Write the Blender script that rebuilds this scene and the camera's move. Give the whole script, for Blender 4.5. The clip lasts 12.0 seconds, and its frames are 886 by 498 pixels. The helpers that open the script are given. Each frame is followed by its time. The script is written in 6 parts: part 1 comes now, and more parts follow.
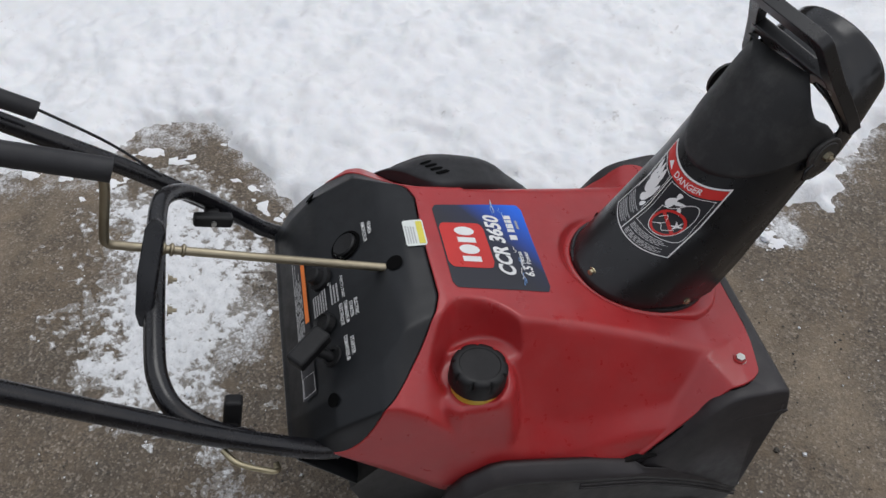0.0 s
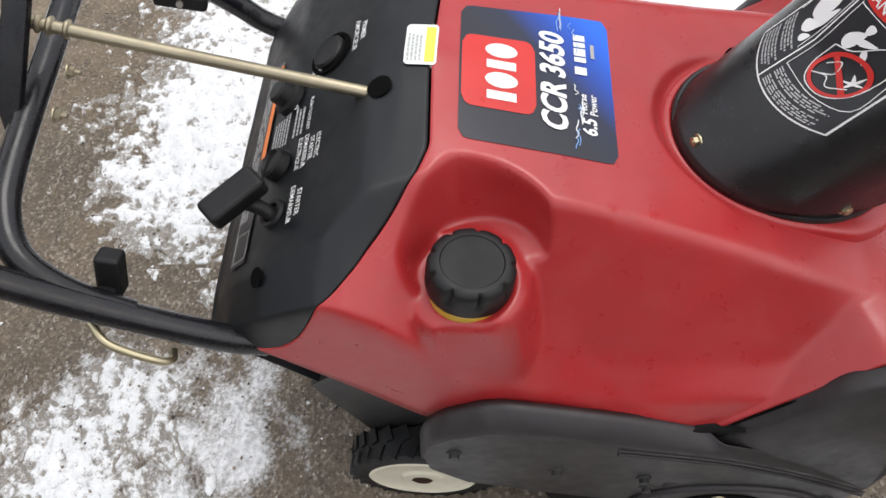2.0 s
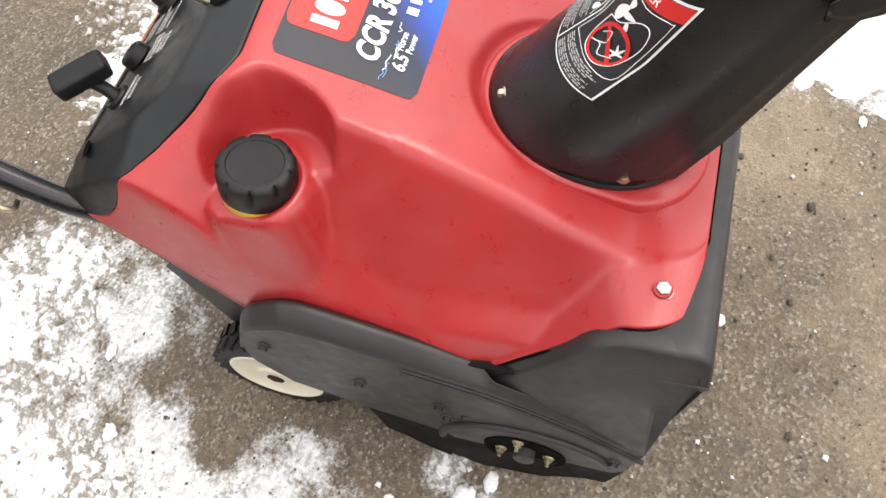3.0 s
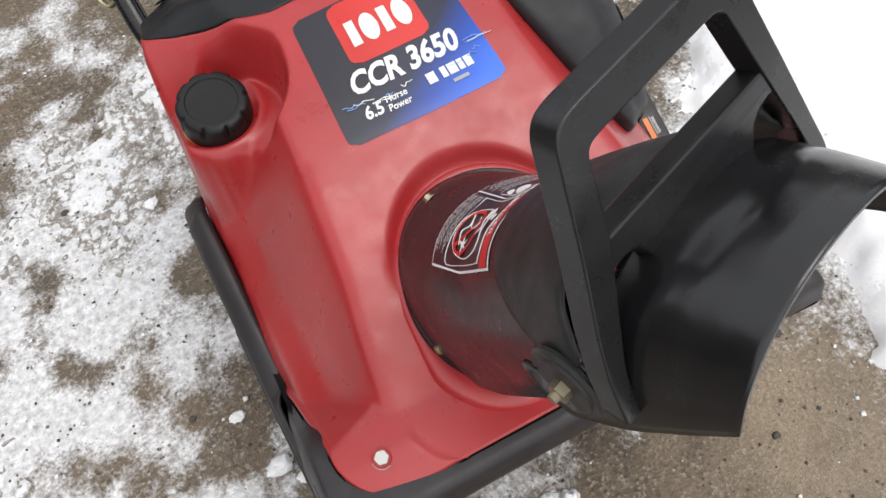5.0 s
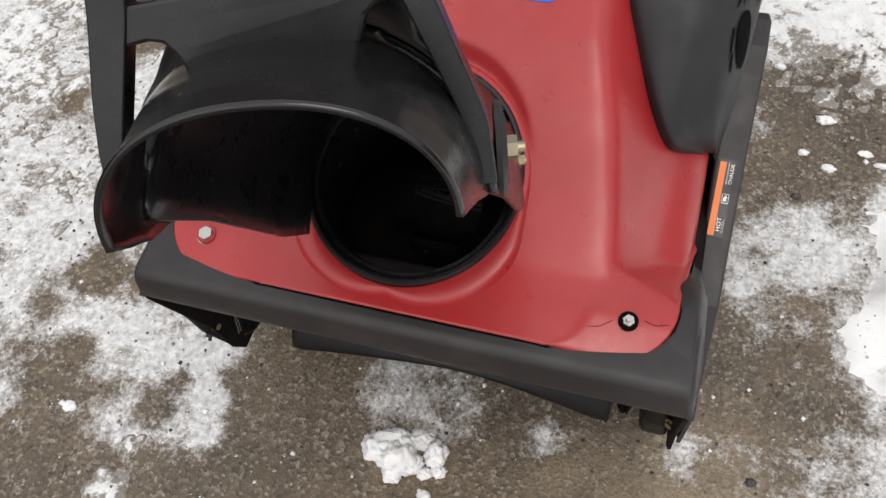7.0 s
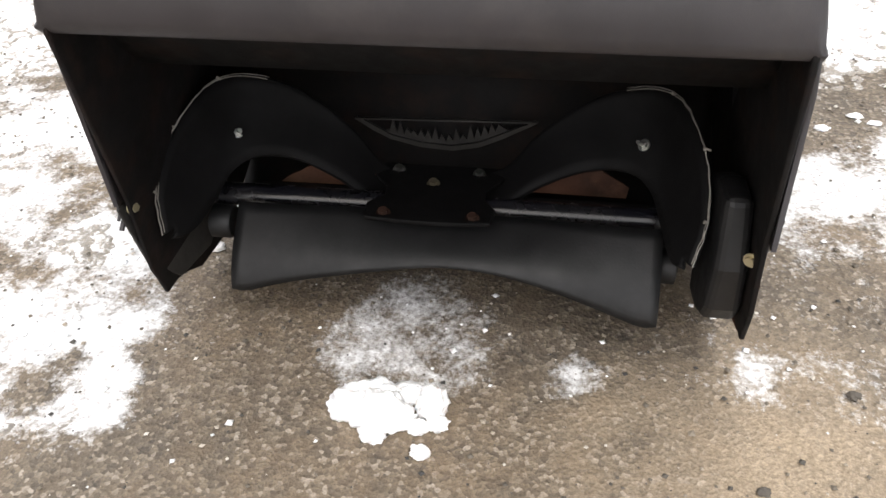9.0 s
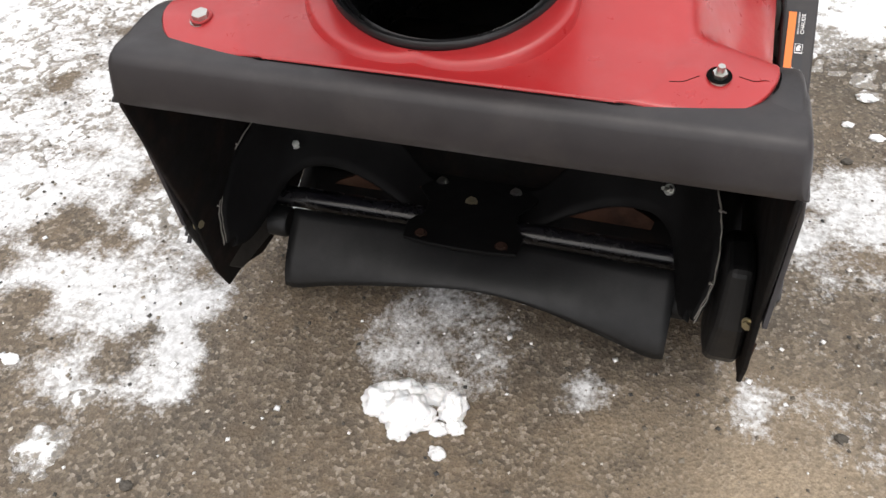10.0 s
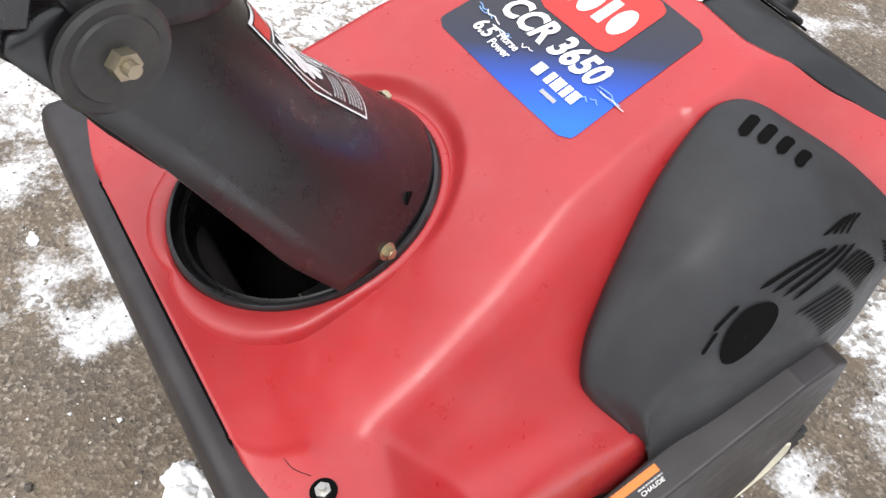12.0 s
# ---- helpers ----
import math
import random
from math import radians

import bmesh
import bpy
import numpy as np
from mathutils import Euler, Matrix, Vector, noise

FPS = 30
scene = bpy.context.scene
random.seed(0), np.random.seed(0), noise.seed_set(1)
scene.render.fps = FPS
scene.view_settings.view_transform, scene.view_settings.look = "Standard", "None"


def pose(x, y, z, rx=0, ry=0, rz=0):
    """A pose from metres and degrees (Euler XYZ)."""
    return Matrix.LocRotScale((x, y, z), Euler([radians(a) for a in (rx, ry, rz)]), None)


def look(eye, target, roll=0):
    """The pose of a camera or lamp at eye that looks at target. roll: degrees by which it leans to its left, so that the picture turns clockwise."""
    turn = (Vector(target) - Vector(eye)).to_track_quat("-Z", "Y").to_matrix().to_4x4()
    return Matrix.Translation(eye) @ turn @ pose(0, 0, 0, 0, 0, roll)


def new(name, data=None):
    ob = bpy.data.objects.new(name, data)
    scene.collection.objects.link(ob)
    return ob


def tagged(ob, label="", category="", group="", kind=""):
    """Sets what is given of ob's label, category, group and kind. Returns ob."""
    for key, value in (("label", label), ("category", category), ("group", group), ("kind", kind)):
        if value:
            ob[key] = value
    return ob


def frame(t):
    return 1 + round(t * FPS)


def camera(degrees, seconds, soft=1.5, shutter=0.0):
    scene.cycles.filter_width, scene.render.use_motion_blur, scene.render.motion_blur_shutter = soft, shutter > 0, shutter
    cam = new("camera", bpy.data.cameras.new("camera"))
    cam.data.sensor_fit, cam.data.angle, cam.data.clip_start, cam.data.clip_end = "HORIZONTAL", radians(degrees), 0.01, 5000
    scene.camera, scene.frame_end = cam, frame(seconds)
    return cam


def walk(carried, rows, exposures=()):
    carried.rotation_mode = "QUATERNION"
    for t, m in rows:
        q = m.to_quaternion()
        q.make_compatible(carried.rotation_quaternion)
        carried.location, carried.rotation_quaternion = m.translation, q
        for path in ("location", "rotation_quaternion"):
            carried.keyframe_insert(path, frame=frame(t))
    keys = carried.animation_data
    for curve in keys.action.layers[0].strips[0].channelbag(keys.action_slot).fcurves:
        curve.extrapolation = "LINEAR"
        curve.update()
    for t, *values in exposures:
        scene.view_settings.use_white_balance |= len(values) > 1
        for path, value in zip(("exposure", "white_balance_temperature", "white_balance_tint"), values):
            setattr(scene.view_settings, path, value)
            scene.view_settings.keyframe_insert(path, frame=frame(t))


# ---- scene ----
cam = camera(57.6, 12.0)
PATH = [
    (0, (-0.765, 0.501, 1.401), (0.564, 0.305, -0.08), -3.4),
    (0.5, (-0.749, 0.446, 1.28), (0.642, 0.436, -0.157), -1.3),
    (1, (-0.624, 0.425, 1.2), (0.632, 0.42, -0.357), 0.3),
    (1.5, (-0.519, 0.413, 1.143), (0.593, 0.51, -0.516), -4.6),
    (2, (-0.526, 0.309, 1.102), (0.505, 0.583, -0.59), -13.8),
    (2.5, (-0.565, 0.142, 1.099), (0.479, 0.467, -0.576), -8.9),
    (3, (-0.553, 0.019, 1.097), (0.371, 0.505, -0.609), -14.5),
    (3.2, (-0.521, -0.006, 1.097), (0.451, 0.488, -0.579), -9.2),
    (4.8, (-0.234, -0.236, 1.135), (0.152, 0.73, -0.573), -10.4),
    (5, (-0.191, -0.228, 1.13), (0.159, 0.73, -0.591), -8.9),
    (5.5, (-0.101, -0.176, 1.119), (0.142, 0.729, -0.648), -3.9),
    (6, (-0.017, -0.181, 1.116), (-0.011, 0.743, -0.658), -6.4),
    (6.5, (0.124, -0.224, 1.121), (-0.11, 0.719, -0.627), -4.3),
    (7, (0.162, -0.302, 1.057), (-0.218, 0.624, -0.675), -8.3),
    (7.2, (0.147, -0.346, 0.993), (-0.173, 0.594, -0.742), -6.6),
    (8.8, (0.095, -0.519, 0.593), (-0.134, 0.994, -0.696), -2.1),
    (9, (0.108, -0.541, 0.601), (-0.164, 0.997, -0.648), -2.2),
    (9.5, (0.123, -0.545, 0.675), (-0.242, 0.871, -0.69), -3.0),
    (10, (0.151, -0.487, 0.757), (-0.277, 0.811, -0.703), -3.8),
    (10.5, (0.246, -0.398, 0.79), (-0.354, 0.783, -0.708), -4.6),
    (11, (0.369, -0.31, 0.829), (-0.402, 0.75, -0.682), 2.6),
    (11.2, (0.393, -0.296, 0.847), (-0.412, 0.692, -0.695), 4.8),
    (11.5, (0.416, -0.227, 0.888), (-0.589, 0.695, -0.576), 5.7),
    (12, (0.39, -0.093, 0.905), (-0.643, 0.741, -0.59), 8.6),
]
EXPOSURES = [
    (0.0, -0.34, 6300, 10), (0.5, -0.36, 6300, 10), (1.0, -0.36, 6300, 10), (1.6, 0.0, 6350, 10), (2.0, 0.46, 6550, 10), (2.5, 0.76, 6800, 10), (3.0, 1.08, 6900, 10), (4.8, 0.45, 6650, 10),
    (5.5, 0.28, 6600, 10), (6.5, 0.10, 6700, 10), (7.2, 0.32, 6800, 10), (8.8, 1.28, 6750, 10), (9.0, 1.28, 6750, 10), (9.5, 0.98, 6750, 10), (10.5, 0.74, 6750, 10), (11.2, 0.80, 6700, 10), (12.0, 1.02, 6500, 10),
]
walk(cam, [(t, look(e, g, r)) for t, e, g, r in PATH], EXPOSURES)

# ---- light ----
world = bpy.data.worlds.new("overcast_sky")
scene.world = world
world.use_nodes = True
wn = world.node_tree
bg = wn.nodes["Background"]
sky = wn.nodes.new("ShaderNodeTexSky")
sky.sky_type = 'NISHITA'
sky.sun_disc = False
sky.sun_elevation = radians(48)
sky.sun_rotation = radians(200)
sky.air_density = 0.6
sky.dust_density = 3.5
sky.ozone_density = 0.5
whiten = wn.nodes.new("ShaderNodeMix")
whiten.data_type = 'RGBA'
whiten.inputs[0].default_value = 0.8
whiten.inputs[7].default_value = (8.2, 8.4, 8.8, 1)
wn.links.new(sky.outputs[0], whiten.inputs[6])
wn.links.new(whiten.outputs[2], bg.inputs[0])
bg.inputs[1].default_value = 0.125
sun = new("sun", bpy.data.lights.new("sun", 'SUN'))
sun.data.energy = 0.9
sun.data.angle = radians(30)
sun.data.color = (1.0, 0.97, 0.93)
sun.matrix_world = look((0.9, -0.6, 3.0), (0.0, 0.2, 0.2))

# ---- materials ----


def shader(name):
    m = bpy.data.materials.new(name)
    m.use_nodes = True
    t = m.node_tree
    return m, t, t.nodes["Principled BSDF"]


def node(t, kind, **inputs):
    n = t.nodes.new(kind)
    for k, v in inputs.items():
        n.inputs[k.replace("_", " ")].default_value = v
    return n


def noise_tex(t, co, scale, detail=4.0, rough=0.55):
    n = node(t, "ShaderNodeTexNoise", Scale=scale, Detail=detail, Roughness=rough)
    t.links.new(co, n.inputs["Vector"])
    return n.outputs["Fac"]


def ramp(t, fac, stops):
    r = t.nodes.new("ShaderNodeValToRGB")
    while len(r.color_ramp.elements) < len(stops):
        r.color_ramp.elements.new(0.5)
    for e, (p, c) in zip(r.color_ramp.elements, stops):
        e.position = p
        e.color = (*c, 1) if len(c) == 3 else c
    t.links.new(fac, r.inputs[0])
    return r.outputs[0]


def blend(t, fac, a, b, mode='MIX'):
    m = t.nodes.new("ShaderNodeMix")
    m.data_type = 'RGBA'
    m.blend_type = mode
    for sock, v in ((m.inputs[0], fac), (m.inputs[6], a), (m.inputs[7], b)):
        if isinstance(v, (int, float)):
            sock.default_value = v
        elif isinstance(v, tuple):
            sock.default_value = (*v, 1)
        else:
            t.links.new(v, sock)
    return m.outputs[2]


def remap(t, fac, a, b, c, d):
    m = t.nodes.new("ShaderNodeMapRange")
    t.links.new(fac, m.inputs[0])
    for i, v in enumerate((a, b, c, d)):
        m.inputs[i + 1].default_value = v
    return m.outputs[0]


def bumped(t, b, height, strength, distance=0.002):
    n = node(t, "ShaderNodeBump", Strength=strength, Distance=distance)
    t.links.new(height, n.inputs["Height"])
    t.links.new(n.outputs[0], b.inputs["Normal"])


def coated(name, col, rough, metal=0.0, var=0.25, grain=900.0, bump=0.08, dust=0.0, dust_col=(0.3, 0.27, 0.23), spec=0.5):
    """Painted, moulded or metal surface with soft mottling, fine grain and a little dust."""
    m, t, b = shader(name)
    co = t.nodes.new("ShaderNodeTexCoord").outputs["Object"]
    big = noise_tex(t, co, 9.0, 6.0, 0.6)
    fine = noise_tex(t, co, grain, 2.0, 0.5)
    dark = tuple(c * (1 - var) for c in col)
    lite = tuple(min(1, c * (1 + var)) for c in col)
    c = ramp(t, big, [(0.3, dark), (0.7, lite)])
    if dust > 0:
        d = remap(t, noise_tex(t, co, 23.0, 8.0, 0.7), 0.48, 0.78, 0.0, dust)
        c = blend(t, d, c, dust_col)
    t.links.new(c, b.inputs["Base Color"])
    t.links.new(remap(t, noise_tex(t, co, 40.0, 5.0, 0.65), 0.3, 0.7, max(0.05, rough - 0.08), min(1, rough + 0.1)), b.inputs["Roughness"])
    b.inputs["Metallic"].default_value = metal
    b.inputs["Specular IOR Level"].default_value = spec
    if bump > 0:
        bumped(t, b, fine, bump, 0.001)
    return m


# besides dust, the pink dust_col paints a pale sky sheen and haze
RED = coated("red_moulded_plastic", (0.370, 0.0220, 0.0245), 0.33, var=0.10, grain=1500.0, bump=0.07, dust=0.13, dust_col=(0.48, 0.17, 0.16), spec=0.62)
BLACK = coated("black_moulded_plastic", (0.0230, 0.0200, 0.0215), 0.46, var=0.3, grain=1300.0, bump=0.12, dust=0.26, dust_col=(0.075, 0.065, 0.060), spec=0.46)
PANEL = coated("black_panel_plastic", (0.007, 0.008, 0.0095), 0.42, var=0.3, grain=1500.0, bump=0.10, dust=0.05, dust_col=(0.07, 0.07, 0.07), spec=0.38)
MATTE = coated("matt_black_plastic", (0.0165, 0.0168, 0.0185), 0.54, var=0.3, grain=1300.0, bump=0.14, dust=0.14, dust_col=(0.05, 0.048, 0.048), spec=0.42)
CHUTE = coated("black_chute_plastic", (0.0095, 0.0095, 0.0105), 0.30, var=0.3, grain=700.0, bump=0.03, dust=0.08, dust_col=(0.07, 0.066, 0.068), spec=0.52)
DEFLECTOR = coated("black_deflector_plastic", (0.0085, 0.0085, 0.0095), 0.21, var=0.3, grain=600.0, bump=0.04, dust=0.08, dust_col=(0.07, 0.066, 0.066), spec=0.55)
DUSTYCHUTE = coated("dusty_chute_plastic", (0.018, 0.018, 0.0185), 0.55, var=0.3, grain=500.0, bump=0.08, dust=0.45, dust_col=(0.08, 0.078, 0.074), spec=0.4)
TUBE = coated("black_enamel_tube", (0.006, 0.006, 0.008), 0.24, var=0.3, grain=500.0, bump=0.03, dust=0.05)
GRIP = coated("black_foam_grip", (0.016, 0.016, 0.018), 0.6, var=0.3, grain=600.0, bump=0.2)
SOOT = coated("dusty_black_steel", (0.026, 0.0250, 0.024), 0.45, var=0.45, grain=300.0, bump=0.15, dust=0.45, dust_col=(0.10, 0.092, 0.082), spec=0.4)
DRUM = coated("worn_black_drum_steel", (0.0055, 0.005, 0.005), 0.72, var=0.4, grain=200.0, bump=0.15, dust=0.30, dust_col=(0.055, 0.026, 0.016), spec=0.15)
RUBBER = coated("black_rubber", (0.006, 0.006, 0.0065), 0.5, var=0.35, grain=400.0, bump=0.15, dust=0.15, dust_col=(0.05, 0.05, 0.05), spec=0.35)
# darker copy of RUBBER: the housing's deep shade is put into the colour
DARKRUBBER = coated("shade_darkened_rubber", (0.0040, 0.0038, 0.0040), 0.7, var=0.35, grain=400.0, bump=0.15, dust=0.12, dust_col=(0.03, 0.03, 0.03), spec=0.12)
PLY = coated("frayed_grey_fabric_ply", (0.20, 0.185, 0.165), 0.85, var=0.5, grain=900.0, bump=0.4)
RUST = coated("flaky_rust", (0.040, 0.017, 0.010), 0.85, var=0.8, grain=250.0, bump=0.5, dust=0.35, dust_col=(0.13, 0.075, 0.045), spec=0.2)
ZINC = coated("zinc_plated_steel", (0.50, 0.50, 0.47), 0.36, metal=1.0, var=0.2, grain=500.0, bump=0.05)
YELLOWZINC = coated("yellow_zinc_steel", (0.45, 0.40, 0.27), 0.42, metal=1.0, var=0.25, grain=500.0, bump=0.08)
ROD = coated("brassy_plated_rod", (0.37, 0.325, 0.235), 0.48, metal=1.0, var=0.3, grain=700.0, bump=0.15)
RIM = coated("ivory_wheel_plastic", (0.70, 0.66, 0.52), 0.5, var=0.12, dust=0.25, dust_col=(0.3, 0.26, 0.2))
AMBER = coated("yellow_tank_neck", (0.55, 0.36, 0.04), 0.4, var=0.2)
WHITE = coated("white_print", (0.78, 0.78, 0.77), 0.5, var=0.05, bump=0.0)
GREY = coated("grey_print", (0.42, 0.42, 0.42), 0.5, var=0.15, bump=0.0)
INKBLACK = coated("black_label_print", (0.015, 0.015, 0.018), 0.35, var=0.2, bump=0.0)
INKRED = coated("red_label_print", (0.56, 0.025, 0.02), 0.35, var=0.1, bump=0.0)
ORANGE = coated("orange_label_print", (0.78, 0.20, 0.03), 0.4, var=0.1, bump=0.0)
STICKER = coated("white_sticker", (0.72, 0.76, 0.72), 0.4, var=0.05, bump=0.0)
YELLOW = coated("yellow_print", (0.70, 0.62, 0.08), 0.4, var=0.1, bump=0.0)
WAVE = coated("pale_blue_print", (0.25, 0.45, 0.85), 0.4, var=0.3, bump=0.0)
# near-black that paints in the shade of holes, slots and gaps
GAPSHADE = coated("painted_gap_shade", (0.004, 0.004, 0.004), 0.9, var=0.2, bump=0.0, spec=0.05)


def decal_material():
    m, t, b = shader("blue_fade_decal")
    co = t.nodes.new("ShaderNodeTexCoord").outputs["Object"]
    s = t.nodes.new("ShaderNodeSeparateXYZ")
    t.links.new(co, s.inputs[0])
    a = t.nodes.new("ShaderNodeMath")
    a.operation = 'MULTIPLY_ADD'
    t.links.new(s.outputs[0], a.inputs[0])
    a.inputs[1].default_value = 0.75
    k = t.nodes.new("ShaderNodeMath")
    k.operation = 'MULTIPLY_ADD'
    t.links.new(s.outputs[1], k.inputs[0])
    k.inputs[1].default_value = -1.0
    k.inputs[2].default_value = 0.30
    t.links.new(k.outputs[0], a.inputs[2])
    f = remap(t, a.outputs[0], -0.035, 0.095, 0.0, 1.0)
    c = ramp(t, f, [(0.0, (0.018, 0.018, 0.026)), (0.35, (0.014, 0.018, 0.045)), (0.62, (0.008, 0.055, 0.35)), (1.0, (0.006, 0.13, 0.75))])
    t.links.new(c, b.inputs["Base Color"])
    b.inputs["Roughness"].default_value = 0.3
    return m


DECAL = decal_material()


def snow_material():
    m, t, b = shader("wet_trodden_snow")
    co = t.nodes.new("ShaderNodeTexCoord").outputs["Object"]
    c = ramp(t, noise_tex(t, co, 7.0, 9.0, 0.65), [(0.30, (0.86, 0.875, 0.90)), (0.52, (0.935, 0.94, 0.95)), (0.8, (0.965, 0.968, 0.97))])
    dirt = remap(t, noise_tex(t, co, 21.0, 12.0, 0.8), 0.575, 0.70, 0.0, 0.75)
    worn = remap(t, noise_tex(t, co, 2.6, 5.0, 0.6), 0.5, 0.68, 0.0, 0.12)
    c = blend(t, worn, c, (0.55, 0.52, 0.50))
    gather = remap(t, noise_tex(t, co, 3.3, 4.0, 0.6), 0.46, 0.60, 0.15, 1.0)
    both = t.nodes.new("ShaderNodeMath")
    both.operation = 'MULTIPLY'
    t.links.new(dirt, both.inputs[0])
    t.links.new(gather, both.inputs[1])
    c = blend(t, both.outputs[0], c, (0.24, 0.20, 0.17))
    t.links.new(c, b.inputs["Base Color"])
    b.inputs["Roughness"].default_value = 0.62
    b.inputs["Subsurface Weight"].default_value = 0.12
    b.inputs["Subsurface Radius"].default_value = (0.02, 0.025, 0.03)
    b.inputs["Subsurface Scale"].default_value = 0.4
    bumped(t, b, noise_tex(t, co, 130.0, 6.0, 0.7), 0.6, 0.006)
    return m


SNOW = snow_material()


def slush_material(name, grit):
    m, t, b = shader(name)
    co = t.nodes.new("ShaderNodeTexCoord").outputs["Object"]
    c = ramp(t, noise_tex(t, co, 48.0, 9.0, 0.72), [(0.28, (0.55, 0.55, 0.55)), (0.42, (0.82, 0.83, 0.84)), (0.60, (0.93, 0.935, 0.94))])
    dirt = remap(t, noise_tex(t, co, 24.0, 12.0, 0.8), 0.55, 0.68, 0.0, 0.8 * grit)
    c = blend(t, dirt, c, (0.20, 0.165, 0.13))
    specks = remap(t, noise_tex(t, co, 130.0, 6.0, 0.75), 0.57, 0.66, 0.0, 0.75 * grit)
    c = blend(t, specks, c, (0.15, 0.125, 0.10))
    # where it lies thinnest the grit shows through
    xyz = t.nodes.new("ShaderNodeSeparateXYZ")
    t.links.new(co, xyz.inputs[0])
    thin = t.nodes.new("ShaderNodeMath")
    thin.operation = 'ADD'
    t.links.new(remap(t, xyz.outputs["Z"], 0.0, 0.008, 0.0, 1.0), thin.inputs[0])
    t.links.new(remap(t, noise_tex(t, co, 90.0, 8.0, 0.8), 0.3, 0.7, -0.55, 0.55), thin.inputs[1])
    c = blend(t, remap(t, thin.outputs[0], 0.05, 0.40, 0.85, 0.0), c, ramp(t, noise_tex(t, co, 210.0, 4.0, 0.7), [(0.35, (0.07, 0.058, 0.045)), (0.65, (0.26, 0.21, 0.15))]))
    t.links.new(c, b.inputs["Base Color"])
    b.inputs["Roughness"].default_value = 0.55
    bumped(t, b, noise_tex(t, co, 120.0, 6.0, 0.7), 0.8, 0.006)
    return m


SLUSH = slush_material("thin_wet_snow", 1.0)
SETTLED = slush_material("settled_wet_snow", 0.45)


def ground_material():
    """Worn asphalt: grit in a brown-grey binder, sandy stretches, and frost that thins out into specks."""
    m, t, b = shader("worn_asphalt_with_grit_and_frost")
    co = t.nodes.new("ShaderNodeTexCoord").outputs["Object"]

    def attribute(name):
        n = t.nodes.new("ShaderNodeAttribute")
        n.attribute_name = name
        return n.outputs["Fac"]

    def total(a, b2, mode='ADD'):
        n = t.nodes.new("ShaderNodeMath")
        n.operation = mode
        t.links.new(a, n.inputs[0])
        t.links.new(b2, n.inputs[1])
        return n.outputs[0]
    base = ramp(t, noise_tex(t, co, 5.0, 8.0, 0.6), [(0.32, (0.058, 0.048, 0.038)), (0.5, (0.110, 0.086, 0.061)), (0.68, (0.190, 0.142, 0.094))])
    mud = remap(t, noise_tex(t, co, 2.1, 5.0, 0.6), 0.38, 0.62, 0.1, 0.7)
    base = blend(t, mud, base, (0.165, 0.118, 0.074))
    sand = remap(t, total(attribute("sand"), noise_tex(t, co, 9.0, 8.0, 0.65)), 0.62, 1.15, 0.0, 0.85)
    v = node(t, "ShaderNodeTexVoronoi", Scale=215.0)
    v.feature = 'SMOOTH_F1'
    v.inputs["Smoothness"].default_value = 0.25
    t.links.new(co, v.inputs["Vector"])
    sep = t.nodes.new("ShaderNodeSeparateColor")
    t.links.new(v.outputs["Color"], sep.inputs[0])
    stones = ramp(t, sep.outputs[0], [(0.0, (0.026, 0.025, 0.025)), (0.35, (0.105, 0.090, 0.070)), (0.75, (0.205, 0.168, 0.125)), (0.96, (0.44, 0.39, 0.33))])
    grit = remap(t, noise_tex(t, co, 30.0, 4.0, 0.6), 0.34, 0.6, 0.12, 0.58)
    base = blend(t, grit, base, stones)
    base = blend(t, sand, base, ramp(t, noise_tex(t, co, 160.0, 5.0, 0.7), [(0.3, (0.20, 0.155, 0.105)), (0.7, (0.40, 0.315, 0.22))]))
    fine = noise_tex(t, co, 420.0, 3.0, 0.6)
    base = blend(t, 0.5, base, ramp(t, fine, [(0.3, (0.42, 0.42, 0.42)), (0.7, (1.42, 1.42, 1.42))]), 'MULTIPLY')
    n1 = noise_tex(t, co, 26.0, 12.0, 0.82)
    n2 = remap(t, noise_tex(t, co, 150.0, 6.0, 0.75), 0.3, 0.7, -0.10, 0.10)
    mask = remap(t, total(total(attribute("frost"), n1), n2), 0.87, 1.10, 0.0, 0.95)
    frost_tone = ramp(t, noise_tex(t, co, 75.0, 6.0, 0.7), [(0.32, (0.40, 0.40, 0.40)), (0.62, (0.83, 0.835, 0.845))])
    c = blend(t, mask, base, frost_tone)
    t.links.new(c, b.inputs["Base Color"])
    t.links.new(remap(t, n1, 0.35, 0.65, 0.45, 0.9), b.inputs["Roughness"])
    h = blend(t, 0.5, v.outputs["Distance"], fine)
    h = blend(t, mask, h, n1)
    bumped(t, b, h, 0.55, 0.005)
    return m


GROUND = ground_material()
# dark brown for the added walls that block low sky light
WALLBROWN = coated("unseen_wall_brown", (0.10, 0.085, 0.07), 0.8, var=0.35, grain=60.0, bump=0.2)
PEBBLE = coated("grit_stone", (0.20, 0.18, 0.15), 0.8, var=0.6, grain=600.0, bump=0.2)


def pebble_tint(m):
    t = m.node_tree
    b = t.nodes["Principled BSDF"]
    g = t.nodes.new("ShaderNodeNewGeometry")
    t.links.new(ramp(t, g.outputs["Random Per Island"], [(0.0, (0.03, 0.03, 0.03)), (0.5, (0.13, 0.11, 0.085)), (0.85, (0.27, 0.23, 0.18)), (1.0, (0.55, 0.52, 0.47))]), b.inputs["Base Color"])


pebble_tint(PEBBLE)

# ---- mesh helpers ----


def mesh_of(name, verts, faces, smooth=True):
    me = bpy.data.meshes.new(name)
    me.from_pydata([tuple(v) for v in verts], [], faces)
    me.update()
    if smooth:
        me.shade_smooth()
    return me


